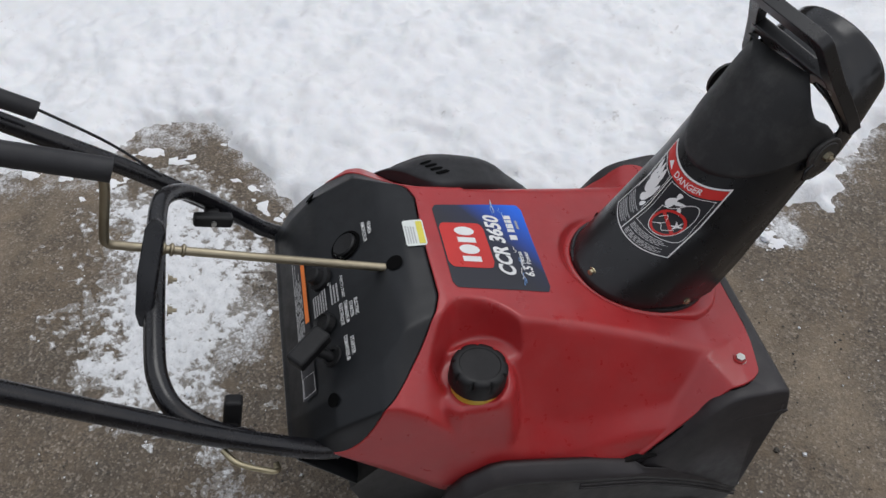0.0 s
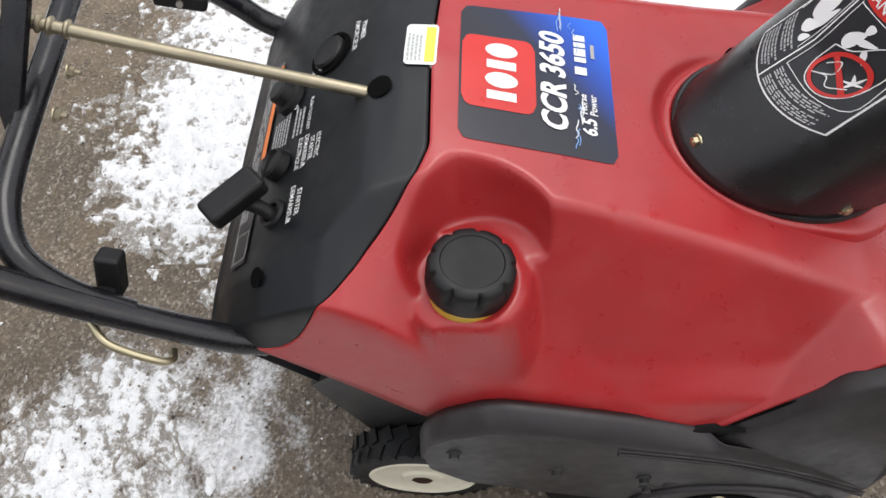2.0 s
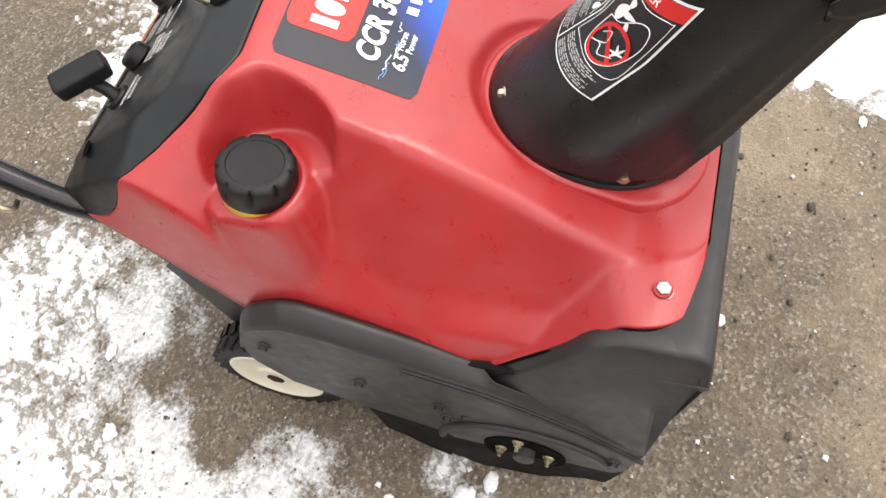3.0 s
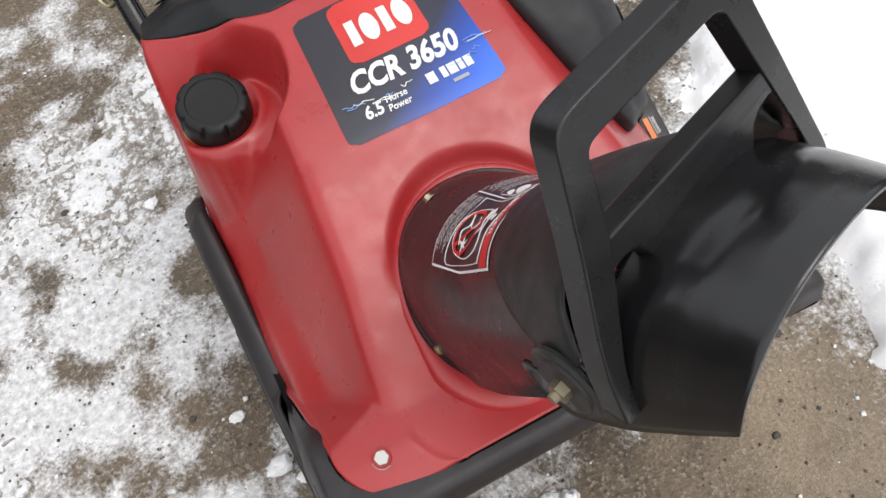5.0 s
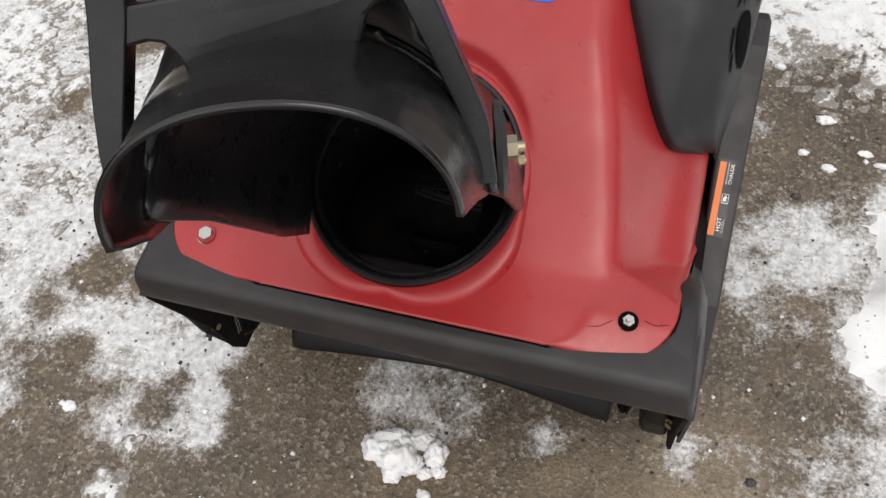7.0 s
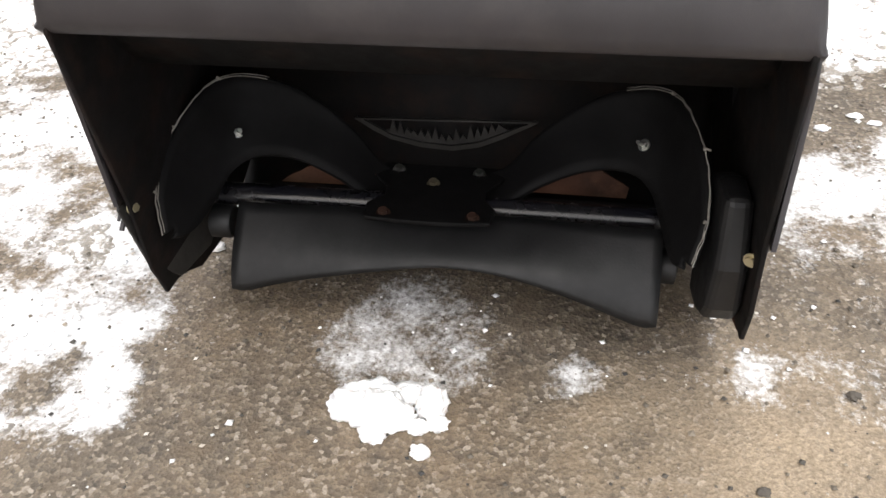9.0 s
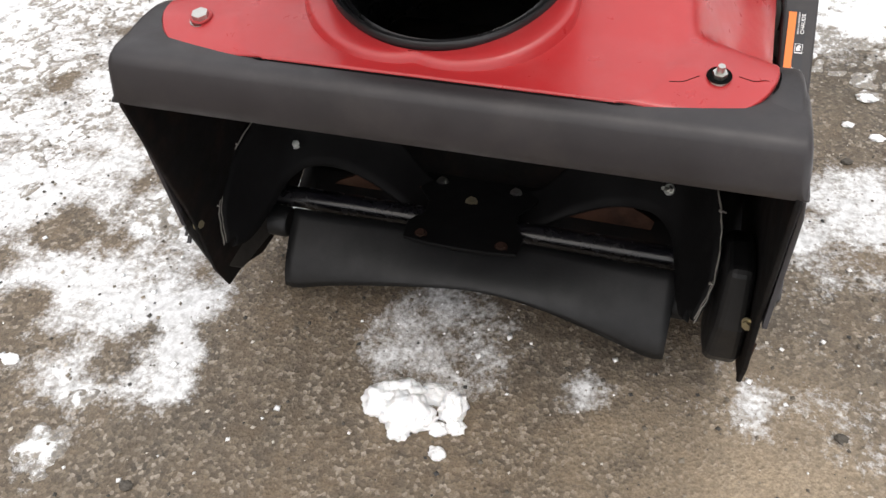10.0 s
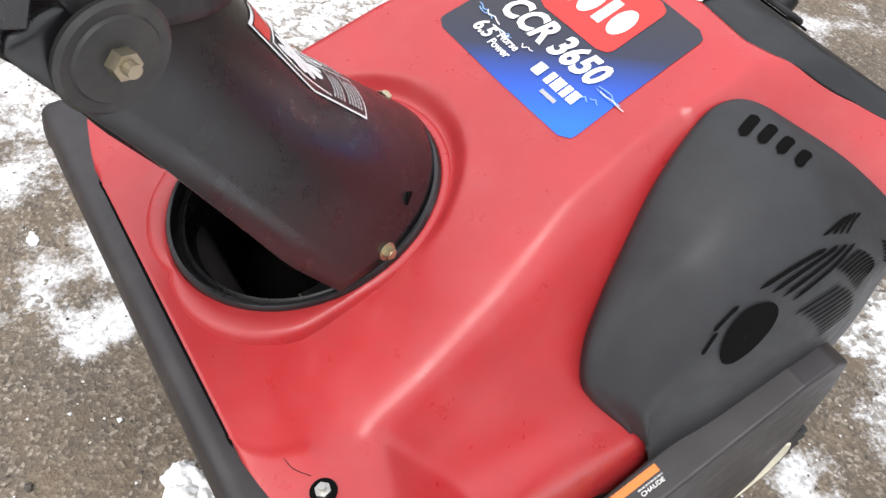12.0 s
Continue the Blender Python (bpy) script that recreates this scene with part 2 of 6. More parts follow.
def part(name, data, material, parent, label=""):
    """Links a bmesh or a mesh as one object under a thing or a part."""
    if isinstance(data, bmesh.types.BMesh):
        me = bpy.data.meshes.new(name)
        bmesh.ops.recalc_face_normals(data, faces=data.faces)
        data.to_mesh(me)
        data.free()
    else:
        me = data
    me.materials.append(material)
    ob = new(name, me)
    if parent is not None:
        ob.parent = parent
        ob.matrix_parent_inverse = parent.matrix_world.inverted()
    if label:
        ob["label"] = label
    return ob


def grid_mesh(name, rows, closed=False, flip=False, caps=False):
    """A sheet through rows of points; closed joins each row's ends."""
    n = len(rows[0])
    verts = [tuple(p) for r in rows for p in r]
    faces = []
    for i in range(len(rows) - 1):
        for j in range(n if closed else n - 1):
            a, b2 = i * n + j, i * n + (j + 1) % n
            f = (a, b2, b2 + n, a + n)
            faces.append(f[::-1] if flip else f)
    if caps:
        faces.append(tuple(range(n))[::-1])
        faces.append(tuple(range((len(rows) - 1) * n, len(rows) * n)))
    return mesh_of(name, verts, faces)


def thick(ob, amount, offset=-1.0):
    s = ob.modifiers.new("thickness", 'SOLIDIFY')
    s.thickness, s.offset = amount, offset
    return ob


def soften(ob, width, segments=2, angle=35):
    bv = ob.modifiers.new("edges", 'BEVEL')
    bv.width, bv.segments, bv.limit_method, bv.angle_limit = width, segments, 'ANGLE', radians(angle)
    return ob


def curve_points(pts, steps=8):
    """Catmull-Rom through the points."""
    p = [Vector(q) for q in pts]
    p = [2 * p[0] - p[1]] + p + [2 * p[-1] - p[-2]]
    out = []
    for i in range(1, len(p) - 2):
        for k in range(steps):
            s = k / steps
            a, b2, c, d = p[i - 1], p[i], p[i + 1], p[i + 2]
            out.append(0.5 * ((2 * b2) + (c - a) * s + (2 * a - 5 * b2 + 4 * c - d) * s * s + (3 * b2 - a - 3 * c + d) * s ** 3))
    out.append(p[-2])
    return out


def tube(name, pts, radius, steps=8, sides=14, flat=None):
    """A round bar along a smooth line; flat scales it across (sideways, upright)."""
    line = curve_points(pts, steps) if steps > 1 else [Vector(q) for q in pts]
    rows, up = [], None
    for i, p in enumerate(line):
        d = (line[min(i + 1, len(line) - 1)] - line[max(i - 1, 0)]).normalized()
        if up is None:
            up = d.orthogonal().normalized() if abs(d.z) > 0.95 else (Vector((0, 0, 1)) - d * d.z).normalized()
        up = (up - d * up.dot(d)).normalized()
        side = d.cross(up)
        fx, fz = flat or (1, 1)
        rows.append([p + side * (math.cos(a) * radius * fx) + up * (math.sin(a) * radius * fz) for a in [2 * math.pi * k / sides for k in range(sides)]])
    me = grid_mesh(name, rows, closed=True, caps=True)
    me.set_sharp_from_angle(angle=radians(50))
    return me


def prism(name, outline, x0, x1, axis='x', shear=0.0):
    """A plate: an outline in the two other axes between two places of one axis. shear leans it sideways with height."""
    def put(a, b2, c):
        return {'x': (c - shear * b2, a, b2), 'y': (a, c, b2), 'z': (a, b2, c)}[axis]
    n = len(outline)
    verts = [put(a, b2, x0) for a, b2 in outline] + [put(a, b2, x1) for a, b2 in outline]
    faces = [tuple(range(n))[::-1], tuple(range(n, 2 * n))] + [(i, (i + 1) % n, n + (i + 1) % n, n + i) for i in range(n)]
    bm = bmesh.new()
    vs = [bm.verts.new(v) for v in verts]
    for f in faces:
        bm.faces.new([vs[i] for i in f])
    return bm


def turned(name, profile, sides=32, place=None):
    """A body turned round z from (radius, height) pairs, then placed."""
    rows = [[(r * math.cos(2 * math.pi * k / sides), r * math.sin(2 * math.pi * k / sides), z) for k in range(sides)] for r, z in profile]
    me = grid_mesh(name, rows, closed=True, caps=True)
    me.set_sharp_from_angle(angle=radians(38))
    if place is not None:
        me.transform(place)
    return me


def towards(at, normal, spin=0.0):
    """A pose at a place whose z runs along the normal."""
    q = Vector(normal).to_track_quat('Z', 'Y').to_matrix().to_4x4()
    return Matrix.Translation(at) @ q @ pose(0, 0, 0, 0, 0, spin)


def hex_bolt(at, normal, size, material, parent, label, stud=0.0):
    """A hexagon head on a washer, with a stud end where one shows."""
    bm = bmesh.new()
    w = bmesh.ops.create_cone(bm, cap_ends=True, segments=20, radius1=size * 0.85, radius2=size * 0.8, depth=size * 0.16)
    bmesh.ops.translate(bm, verts=w["verts"], vec=(0, 0, size * 0.08))
    h = bmesh.ops.create_cone(bm, cap_ends=True, segments=6, radius1=size * 0.58, radius2=size * 0.55, depth=size * 0.5)
    bmesh.ops.translate(bm, verts=h["verts"], vec=(0, 0, size * 0.41))
    if stud > 0:
        s = bmesh.ops.create_cone(bm, cap_ends=True, segments=12, radius1=size * 0.3, radius2=size * 0.27, depth=stud)
        bmesh.ops.translate(bm, verts=s["verts"], vec=(0, 0, size * 0.6 + stud / 2))
    bm.transform(towards(at, normal, 17))
    return part("bolt", bm, material, parent, label)


def lettering(words, size, where, material, parent, width=1.0, bold=0.012):
    """Flat letters; where(a, b) lays the plane of the writing onto a surface."""
    cu = bpy.data.curves.new("lettering", 'FONT')
    cu.body, cu.size, cu.align_x, cu.align_y = words, size, 'CENTER', 'CENTER'
    cu.resolution_u, cu.offset = 3, size * bold
    tmp = new("lettering", cu)
    bpy.context.view_layer.update()
    me = bpy.data.meshes.new_from_object(tmp.evaluated_get(bpy.context.evaluated_depsgraph_get()))
    bpy.data.objects.remove(tmp)
    bpy.data.curves.remove(cu)
    for v in me.vertices:
        v.co = Vector(where(v.co.x * width, v.co.y))
    me.materials.clear()
    return part("lettering", me, material, parent)


def sheet_on(name, where, corners, material, parent, label="", n=10, radius=0.0):
    """A thin printed patch laid on a surface; corners are two opposite ones of a rectangle in the surface's own plane."""
    (a0, b0), (a1, b1) = corners
    rows = []
    for i in range(n + 1):
        b2 = b0 + (b1 - b0) * i / n
        inset = 0.0
        if radius > 0:
            d = min(abs(b2 - b0), abs(b1 - b2))
            if d < radius:
                inset = radius - math.sqrt(max(0, radius ** 2 - (radius - d) ** 2))
        s = 1 if a1 > a0 else -1
        rows.append([where(a0 + s * inset + (a1 - a0 - 2 * s * inset) * j / n, b2) for j in range(n + 1)])
    return part(name, grid_mesh(name, rows), material, parent, label)


def print_bars(where, corners, lines, material, parent, seed, along_a=True, fill=0.55):
    """Writing too small to read: one mesh of broken bars in rows."""
    rnd = random.Random(seed)
    (a0, b0), (a1, b1) = corners
    verts, faces = [], []
    for i in range(lines):
        lo, hi = (b0, b1) if along_a else (a0, a1)
        c0 = lo + (hi - lo) * (i + 0.5 - fill / 2) / lines
        c1 = lo + (hi - lo) * (i + 0.5 + fill / 2) / lines
        s0, s1 = (a0, a1) if along_a else (b0, b1)
        p, end = 0.0, rnd.uniform(0.75, 1.0)
        while p < end:
            q = min(end, p + rnd.uniform(0.05, 0.16))
            x0, x1 = s0 + (s1 - s0) * p, s0 + (s1 - s0) * q
            quad = [(x0, c0), (x1, c0), (x1, c1), (x0, c1)] if along_a else [(c0, x0), (c0, x1), (c1, x1), (c1, x0)]
            k = len(verts)
            verts += [where(*r) for r in quad]
            faces.append((k, k + 1, k + 2, k + 3))
            p = q + 0.025
    return part("print", mesh_of("print", verts, faces, False), material, parent)


# ---- ground and snow ----


def fbm(x, y, scale, octaves=4, seed=0.0):
    return noise.fractal(Vector((x * scale + seed, y * scale - seed, seed * 0.7)), 0.7, 2.1, octaves)


BANK_Y = (-3.0, -0.9, -0.6, -0.37, -0.1, 0.15, 0.35, 0.47, 0.6, 0.73, 0.85, 1.0, 1.2, 1.43, 4.0)
BANK_X = (0.9, 0.68, 0.45, 0.45, 0.52, 0.58, 0.55, 0.60, 0.68, 0.86, 1.09, 1.11, 0.99, 1.0, 1.3)
# centre, half sizes, depth in metres
PATCHES = (
    (0.53, 0.955, 0.53, 0.27, 0.024), (0.30, 0.96, 0.16, 0.20, 0.014),
    (-0.21, 1.02, 0.14, 0.12, 0.008), (-0.13, 0.97, 0.08, 0.11, 0.0065), (-0.17, 0.78, 0.11, 0.10, 0.0040), (0.38, 0.80, 0.08, 0.08, 0.0045), (0.69, 0.93, 0.08, 0.06, 0.010),
    (-0.46, 0.80, 0.13, 0.16, 0.0075), (-0.34, 0.66, 0.07, 0.06, 0.003), (-0.52, 0.60, 0.11, 0.10, 0.004), (-0.66, 0.45, 0.11, 0.08, 0.004),
    (-0.78, 0.72, 0.15, 0.12, 0.005), (-0.30, 0.24, 0.050, 0.06, 0.016), (-0.46, 0.17, 0.06, 0.045, 0.006),
    (-0.43, 0.025, 0.10, 0.055, 0.0052), (-0.60, 0.02, 0.12, 0.035, 0.005), (-0.70, 0.17, 0.08, 0.05, 0.004),
    (-0.20, 0.86, 0.12, 0.07, 0.005), (0.405, 0.355, 0.065, 0.075, 0.0052), (0.365, 0.300, 0.035, 0.030, 0.005),
    (0.455, 0.40, 0.045, 0.045, 0.0050), (0.540, 0.250, 0.035, 0.05, 0.006), (0.59, 0.33, 0.04, 0.05, 0.006), (0.60, 0.45, 0.05, 0.05, 0.006), (0.32, 0.62, 0.05, 0.04, 0.004),
    (-0.410, -0.123, 0.018, 0.012, 0.006), (-0.415, -0.192, 0.026, 0.022, 0.007), (-0.332, -0.092, 0.028, 0.020, 0.0050), (0.143, 0.019, 0.024, 0.020, 0.003),
    (0.308, 0.030, 0.014, 0.024, 0.005), (0.36, -0.45, 0.05, 0.06, 0.012), (-1.1, 0.4, 0.3, 0.4, 0.01),
    (-0.9, 0.0, 0.2, 0.06, 0.006), (-0.38, 0.44, 0.05, 0.06, 0.005), (-0.33, -0.02, 0.03, 0.05, 0.005),
)


def snow_height(x, y):
    """Snow over the bare ground; below nought there is none."""
    calm = min(1.0, max(0.0, (1.88 - x) / 0.35))
    n = fbm(x, y, 4.0, 5, 3.1) * calm
    f = fbm(x, y, 22.0, 4, 7.7) * calm
    edge = float(np.interp(y, BANK_Y, BANK_X))
    d = x - edge + 0.05 * n + 0.018 * f
    h = -0.012
    if d > -0.05:
        h = min(0.05, 0.040 * (1 - math.exp(-max(d, 0) * 34))) - max(-d, 0) * 0.6 + (0.026 * n + 0.012 * calm * fbm(x, y, 10.0, 3, 9.4)) * min(1, max(d, 0) * 8) + 0.011 * f
    if d > 0.6:
        h = max(h, 0.008)
    for cx, cy, rx, ry, depth in PATCHES:
        if depth < 0.0055:
            continue
        r = math.hypot((x - cx) / rx, (y - cy) / ry)
        if r < 1.9:
            g = fbm(x, y, 58.0, 3, 2.2)
            rough = 0.5 if depth > 0.013 else 1.0
            k = 0.66 - r + rough * (0.55 * n + 0.65 * f + 0.75 * g)
            h = max(h, depth * min(1.0, k * (0.55 if depth > 0.013 else 0.8)) + 0.0012 * g if k > 0 else max(-0.012, k * 0.010))
    return h


def frost_at(x, y):
    """How much thin frost lies on the bare ground."""
    f = 0.27 + 0.10 * fbm(x, y, 3.0, 3, 1.3)
    if x < -0.27:
        f += min(0.165, (-0.27 - x) * 1.7) * (1.0 if y > -0.06 else max(0.0, 1 + (y + 0.06) * 7))
    near, depth_near = 0.0, 0.0
    for cx, cy, rx, ry, depth in PATCHES:
        was = near
        near = max(near, 1.0 - (1.3 if depth > 0.013 else 0.60 if depth >= 0.0055 else 0.5) * math.hypot((x - cx) / rx, (y - cy) / ry))
        if near > was:
            depth_near = depth
    f += (0.46 if depth_near >= 0.0055 else 0.38) * near * (1.0 + 0.9 * fbm(x, y, 14.0, 4, 4.4)) + 0.07 * fbm(x, y, 38.0, 3, 8.2) + 0.05 * fbm(x, y, 9.0, 4, 6.1)
    if y > 0.62 and -0.3 < x < 0.9:
        f -= 0.04
    edge = float(np.interp(y, BANK_Y, BANK_X))
    if x > edge - 0.14:
        f += min(0.22, (x - edge + 0.14) * 1.6) * (1.0 + 0.5 * fbm(x, y, 12.0, 3, 2.9))
    r = math.hypot((x + 0.035) / 0.085, (y - 0.045) / 0.085)
    if r < 1.3:
        f += 0.20 * min(1.0, (1.3 - r) * 2.5)
    if -0.3 < x < 0.55 and y < 0.0 and y > -0.7:
        f -= 0.08
    if x < -0.25:
        f += 0.30 * fbm(x, y, 10.0, 4, 11.3) * min(1.0, (-0.25 - x) * 12) - 0.045
    # nothing but bare asphalt far off
    keep = min(1.0, max(0.0, (1.48 - max(abs(x), abs(y - 0.35))) / 0.35))
    return max(0.0, 0.24 + (f - 0.24) * keep)


def sand_at(x, y):
    """How much loose tan sand lies on the asphalt: a tongue before the machine's left-hand corner, and the outer driveway."""
    tongue = math.exp(-(((x - 0.34) / 0.20) ** 2 + ((y + 0.10) / 0.22) ** 2))
    front = 0.75 * math.exp(-(((x + 0.02) / 0.30) ** 2 + ((y + 0.34) / 0.13) ** 2))
    drive = 0.45 * math.exp(-(((x - 0.9) / 0.35) ** 2 + ((y - 1.35) / 0.5) ** 2))
    return min(1.0, 0.55 * max(tongue, front, drive) + 0.10 * fbm(x, y, 2.3, 3, 3.7))


def make_ground():
    near = list(np.arange(-1.5, 1.9, 0.02))
    xs = [-60, -12, -5, -2.6] + near + [3, 6, 14, 60]
    ys = [-60, -12, -4, -2.2] + list(np.arange(-1.2, 2.0, 0.02)) + [3.2, 6, 14, 60]
    rows = [[(x, y, 0.0022 * fbm(x, y, 9.0, 3, 5.0) - 0.001 if abs(x) < 2 and abs(y) < 2 else 0.0) for x in xs] for y in ys]
    me = grid_mesh("ground", rows)
    at = me.attributes.new("frost", 'FLOAT', 'POINT')
    at.data.foreach_set("value", np.array([frost_at(v.co.x, v.co.y) for v in me.vertices], dtype=np.float32))
    at = me.attributes.new("sand", 'FLOAT', 'POINT')
    at.data.foreach_set("value", np.array([sand_at(v.co.x, v.co.y) for v in me.vertices], dtype=np.float32))
    tagged(part("ground", me, GROUND, None), "worn brown-grey asphalt with loose grit and thin frost", "ground", kind="structure")


def spaced(lo, hi, step, far_lo, far_hi):
    """Even steps from lo to hi, then ever wider ones out to the far ends."""
    out = list(np.arange(lo, hi, step))
    d = step
    while out[-1] < far_hi:
        d *= 1.35
        out.append(min(far_hi, out[-1] + d))
    d = step
    while out[0] > far_lo:
        d *= 1.35
        out.insert(0, max(far_lo, out[0] - d))
    return out


def snow_sheet(name, label, xs, ys, keep, material):
    idx, verts, faces = {}, [], []
    hs = {(i, j): snow_height(x, y) if keep(x, y) else -0.012 for i, x in enumerate(xs) for j, y in enumerate(ys)}
    for i in range(len(xs) - 1):
        for j in range(len(ys) - 1):
            q = ((i, j), (i + 1, j), (i + 1, j + 1), (i, j + 1))
            if max(hs[k] for k in q) > -0.001:
                f = []
                for k in q:
                    if k not in idx:
                        idx[k] = len(verts)
                        verts.append((xs[k[0]], ys[k[1]], hs[k]))
                    f.append(idx[k])
                faces.append(tuple(f))
    tagged(part(name, mesh_of(name, verts, faces), material, None), label, "snow", kind="stuff")


def bank_side(x, y):
    return x > float(np.interp(y, BANK_Y, BANK_X)) - 0.16


def behind(x, y):
    """The stretch between the handle and the bank."""
    return x > 0.12 and y > 0.65


make_ground()
snow_sheet("snow_bank", "white wet snow bank edging the driveway, lumpy and trodden", spaced(0.32, 1.9, 0.012, 0.32, 6.9), spaced(-1.0, 1.7, 0.012, -6.9, 6.9), bank_side, SNOW)
snow_sheet("snow_patch", "thin broken patches of white snow on the asphalt", list(np.arange(-1.0, 1.0, 0.006)), list(np.arange(-0.5, 1.35, 0.006)), lambda x, y: not bank_side(x, y) and not behind(x, y), SLUSH)
snow_sheet("snow_patch", "thicker patch of white snow on the bare driveway", list(np.arange(0.12, 1.0, 0.006)), list(np.arange(0.65, 1.35, 0.006)), lambda x, y: not bank_side(x, y) and behind(x, y), SETTLED)


def lump(name, at, size, seed, material, squash=0.6):
    bm = bmesh.new()
    bmesh.ops.create_icosphere(bm, subdivisions=4, radius=1.0)
    for v in bm.verts:
        k = 1 + 0.34 * noise.fractal(v.co * 1.7 + Vector((seed, 0, 0)), 0.8, 2.0, 4) + 0.08 * noise.noise(v.co * 9 + Vector((seed, 0, 0)))
        v.co = v.co * k
        v.co = Vector((at[0] + v.co.x * size[0], at[1] + v.co.y * size[1], max(-0.004, at[2] + v.co.z * size[2] * squash)))
    for f in bm.faces:
        f.smooth = True
    return bm


def snow_clump():
    clump = tagged(new("snow_clump"), "fallen clump of white snow on bare asphalt", "snow")
    clump.location = (-0.04, -0.05, 0)
    bpy.context.view_layer.update()
    for at, size, seed in (((-0.070, -0.052, 0.004), (0.024, 0.020, 0.026), 2.0), ((-0.044, -0.060, 0.006), (0.026, 0.022, 0.030), 4.0), ((-0.052, -0.036, 0.004), (0.024, 0.016, 0.022), 6.5),
                           ((-0.046, -0.080, 0.003), (0.013, 0.012, 0.017), 9.0), ((-0.022, -0.062, 0.003), (0.013, 0.012, 0.016), 12.0), ((0.004, -0.042, 0.005), (0.014, 0.019, 0.026), 5.0),
                           ((0.012, -0.062, 0.002), (0.010, 0.009, 0.013), 11.0), ((-0.006, -0.070, 0.002), (0.009, 0.008, 0.012), 15.0), ((-0.086, -0.044, 0.001), (0.010, 0.012, 0.012), 8.0), ((-0.020, -0.028, 0.000), (0.020, 0.014, 0.010), 18.0)):
        part("lump", lump("lump", at, size, seed, SNOW), SNOW, clump)
    tagged(part("snow_crumb", lump("snow_crumb", (0.001, -0.097, 0.002), (0.010, 0.007, 0.009), 3.0, SNOW), SNOW, None), "small white crumb of snow beside a clump", "snow")


snow_clump()


def scattered_lumps():
    """Single lumps of snow and a few stones that can be told apart on the ground."""
    rnd = random.Random(12)
    spots = ((0.466, 0.625, 0.014), (0.436, 0.555, 0.008), (0.474, 0.532, 0.010), (0.527, 0.570, 0.011), (0.550, 0.552, 0.010), (0.391, 0.726, 0.009), (0.61, 0.67, 0.016), (0.64, 0.74, 0.016),
             (-0.36, 0.30, 0.012), (-0.33, 0.20, 0.020), (-0.30, 0.17, 0.014), (0.44, -0.33, 0.016), (0.40, -0.28, 0.011), (0.36, -0.42, 0.018), (-0.24, 0.80, 0.014), (-0.36, 0.74, 0.012), (0.22, 0.90, 0.013), (-0.52, -0.10, 0.010))
    for i, (x, y, r) in enumerate(spots):
        tagged(part("snow_lump", lump("snow_lump", (x, y, max(0.0, snow_height(x, y)) + r * 0.15), (r, r * rnd.uniform(0.45, 0.85), r * 0.62), 20.0 + i * 3.7, SNOW), SNOW, None),
               "small loose lump of white snow on the asphalt", "snow", "loose snow lumps")
    stones = ((0.22, -0.21, 0.008), (0.30, -0.10, 0.006), (-0.15, -0.20, 0.006), (0.40, 0.02, 0.007), (-0.30, -0.21, 0.007), (0.12, -0.16, 0.005), (0.43, 0.47, 0.007), (-0.42, 0.33, 0.006), (-0.5, 0.8, 0.007), (0.05, -0.19, 0.005))
    for i, (x, y, r) in enumerate(stones):
        tagged(part("stone", lump("stone", (x, y, r * 0.3), (r, r * 0.75, r * 0.8), 50.0 + i * 2.9, PEBBLE), PEBBLE, None), "small dark grey stone on the asphalt", "stone", "loose stones")


scattered_lumps()


def loose_bits():
    rnd = random.Random(5)
    for name, label, material, count, lo, hi, pick in (
            ("loose_grit", "scattered small grey and brown stones of the asphalt", PEBBLE, 5200, 0.0012, 0.0042, None),
            ("snow_crumbs", "scattered small white crumbs of snow and ice", SNOW, 700, 0.0018, 0.0065, True)):
        verts, faces = [], []
        octa = ((0, 2, 4), (2, 1, 4), (1, 3, 4), (3, 0, 4), (2, 0, 5), (1, 2, 5), (3, 1, 5), (0, 3, 5))
        placed = 0
        while placed < count:
            x, y = rnd.uniform(-0.9, 0.75), rnd.uniform(-0.55, 1.25)
            h = snow_height(x, y)
            if pick and rnd.random() > frost_at(x, y) * 1.3:
                continue
            if not pick and h > 0.004:
                continue
            placed += 1
            r = lo + (hi - lo) * rnd.random() ** 3
            k = len(verts)
            a = rnd.uniform(0, 6.3)
            z = max(0.0, h) + r * 0.25
            for dx, dy, dz in ((1, 0, 0), (-1, 0, 0), (0, 1, 0), (0, -1, 0), (0, 0, 1), (0, 0, -1)):
                s = r * rnd.uniform(0.6, 1.15)
                verts.append((x + s * (dx * math.cos(a) - dy * math.sin(a)), y + s * (dx * math.sin(a) + dy * math.cos(a)), z + s * dz * 0.6))
            faces += [tuple(k + i for i in f) for f in octa]
        tagged(part(name, mesh_of(name, verts, faces, bool(pick)), material, None), label, "grit" if not pick else "snow", kind="stuff")


loose_bits()

# unseen plain walls added on three sides to dim low sky; front stays open
def unseen_wall(name, x0, x1, y0, y1):
    bm = bmesh.new()
    bmesh.ops.create_cube(bm, size=1.0)
    bm.transform(Matrix.Translation(((x0 + x1) / 2, (y0 + y1) / 2, 1.6)) @ Matrix.Diagonal((x1 - x0, y1 - y0, 3.2, 1)))
    tagged(part(name, bm, WALLBROWN, None), "unseen plain dark wall added to block low sky light", "wall", kind="structure")


unseen_wall("unseen_wall_west", -7.2, -7.0, -7.0, 7.0)
unseen_wall("unseen_wall_east", 7.0, 7.2, -7.0, 7.0)
unseen_wall("unseen_wall_north", -7.2, 7.2, 7.003, 7.2)

# ---- the machine ----
machine = tagged(new("snow_blower"), "red and black single-stage snow blower on the driveway", "snow blower")
machine.location = (0, 0.25, 0)
bpy.context.view_layer.update()

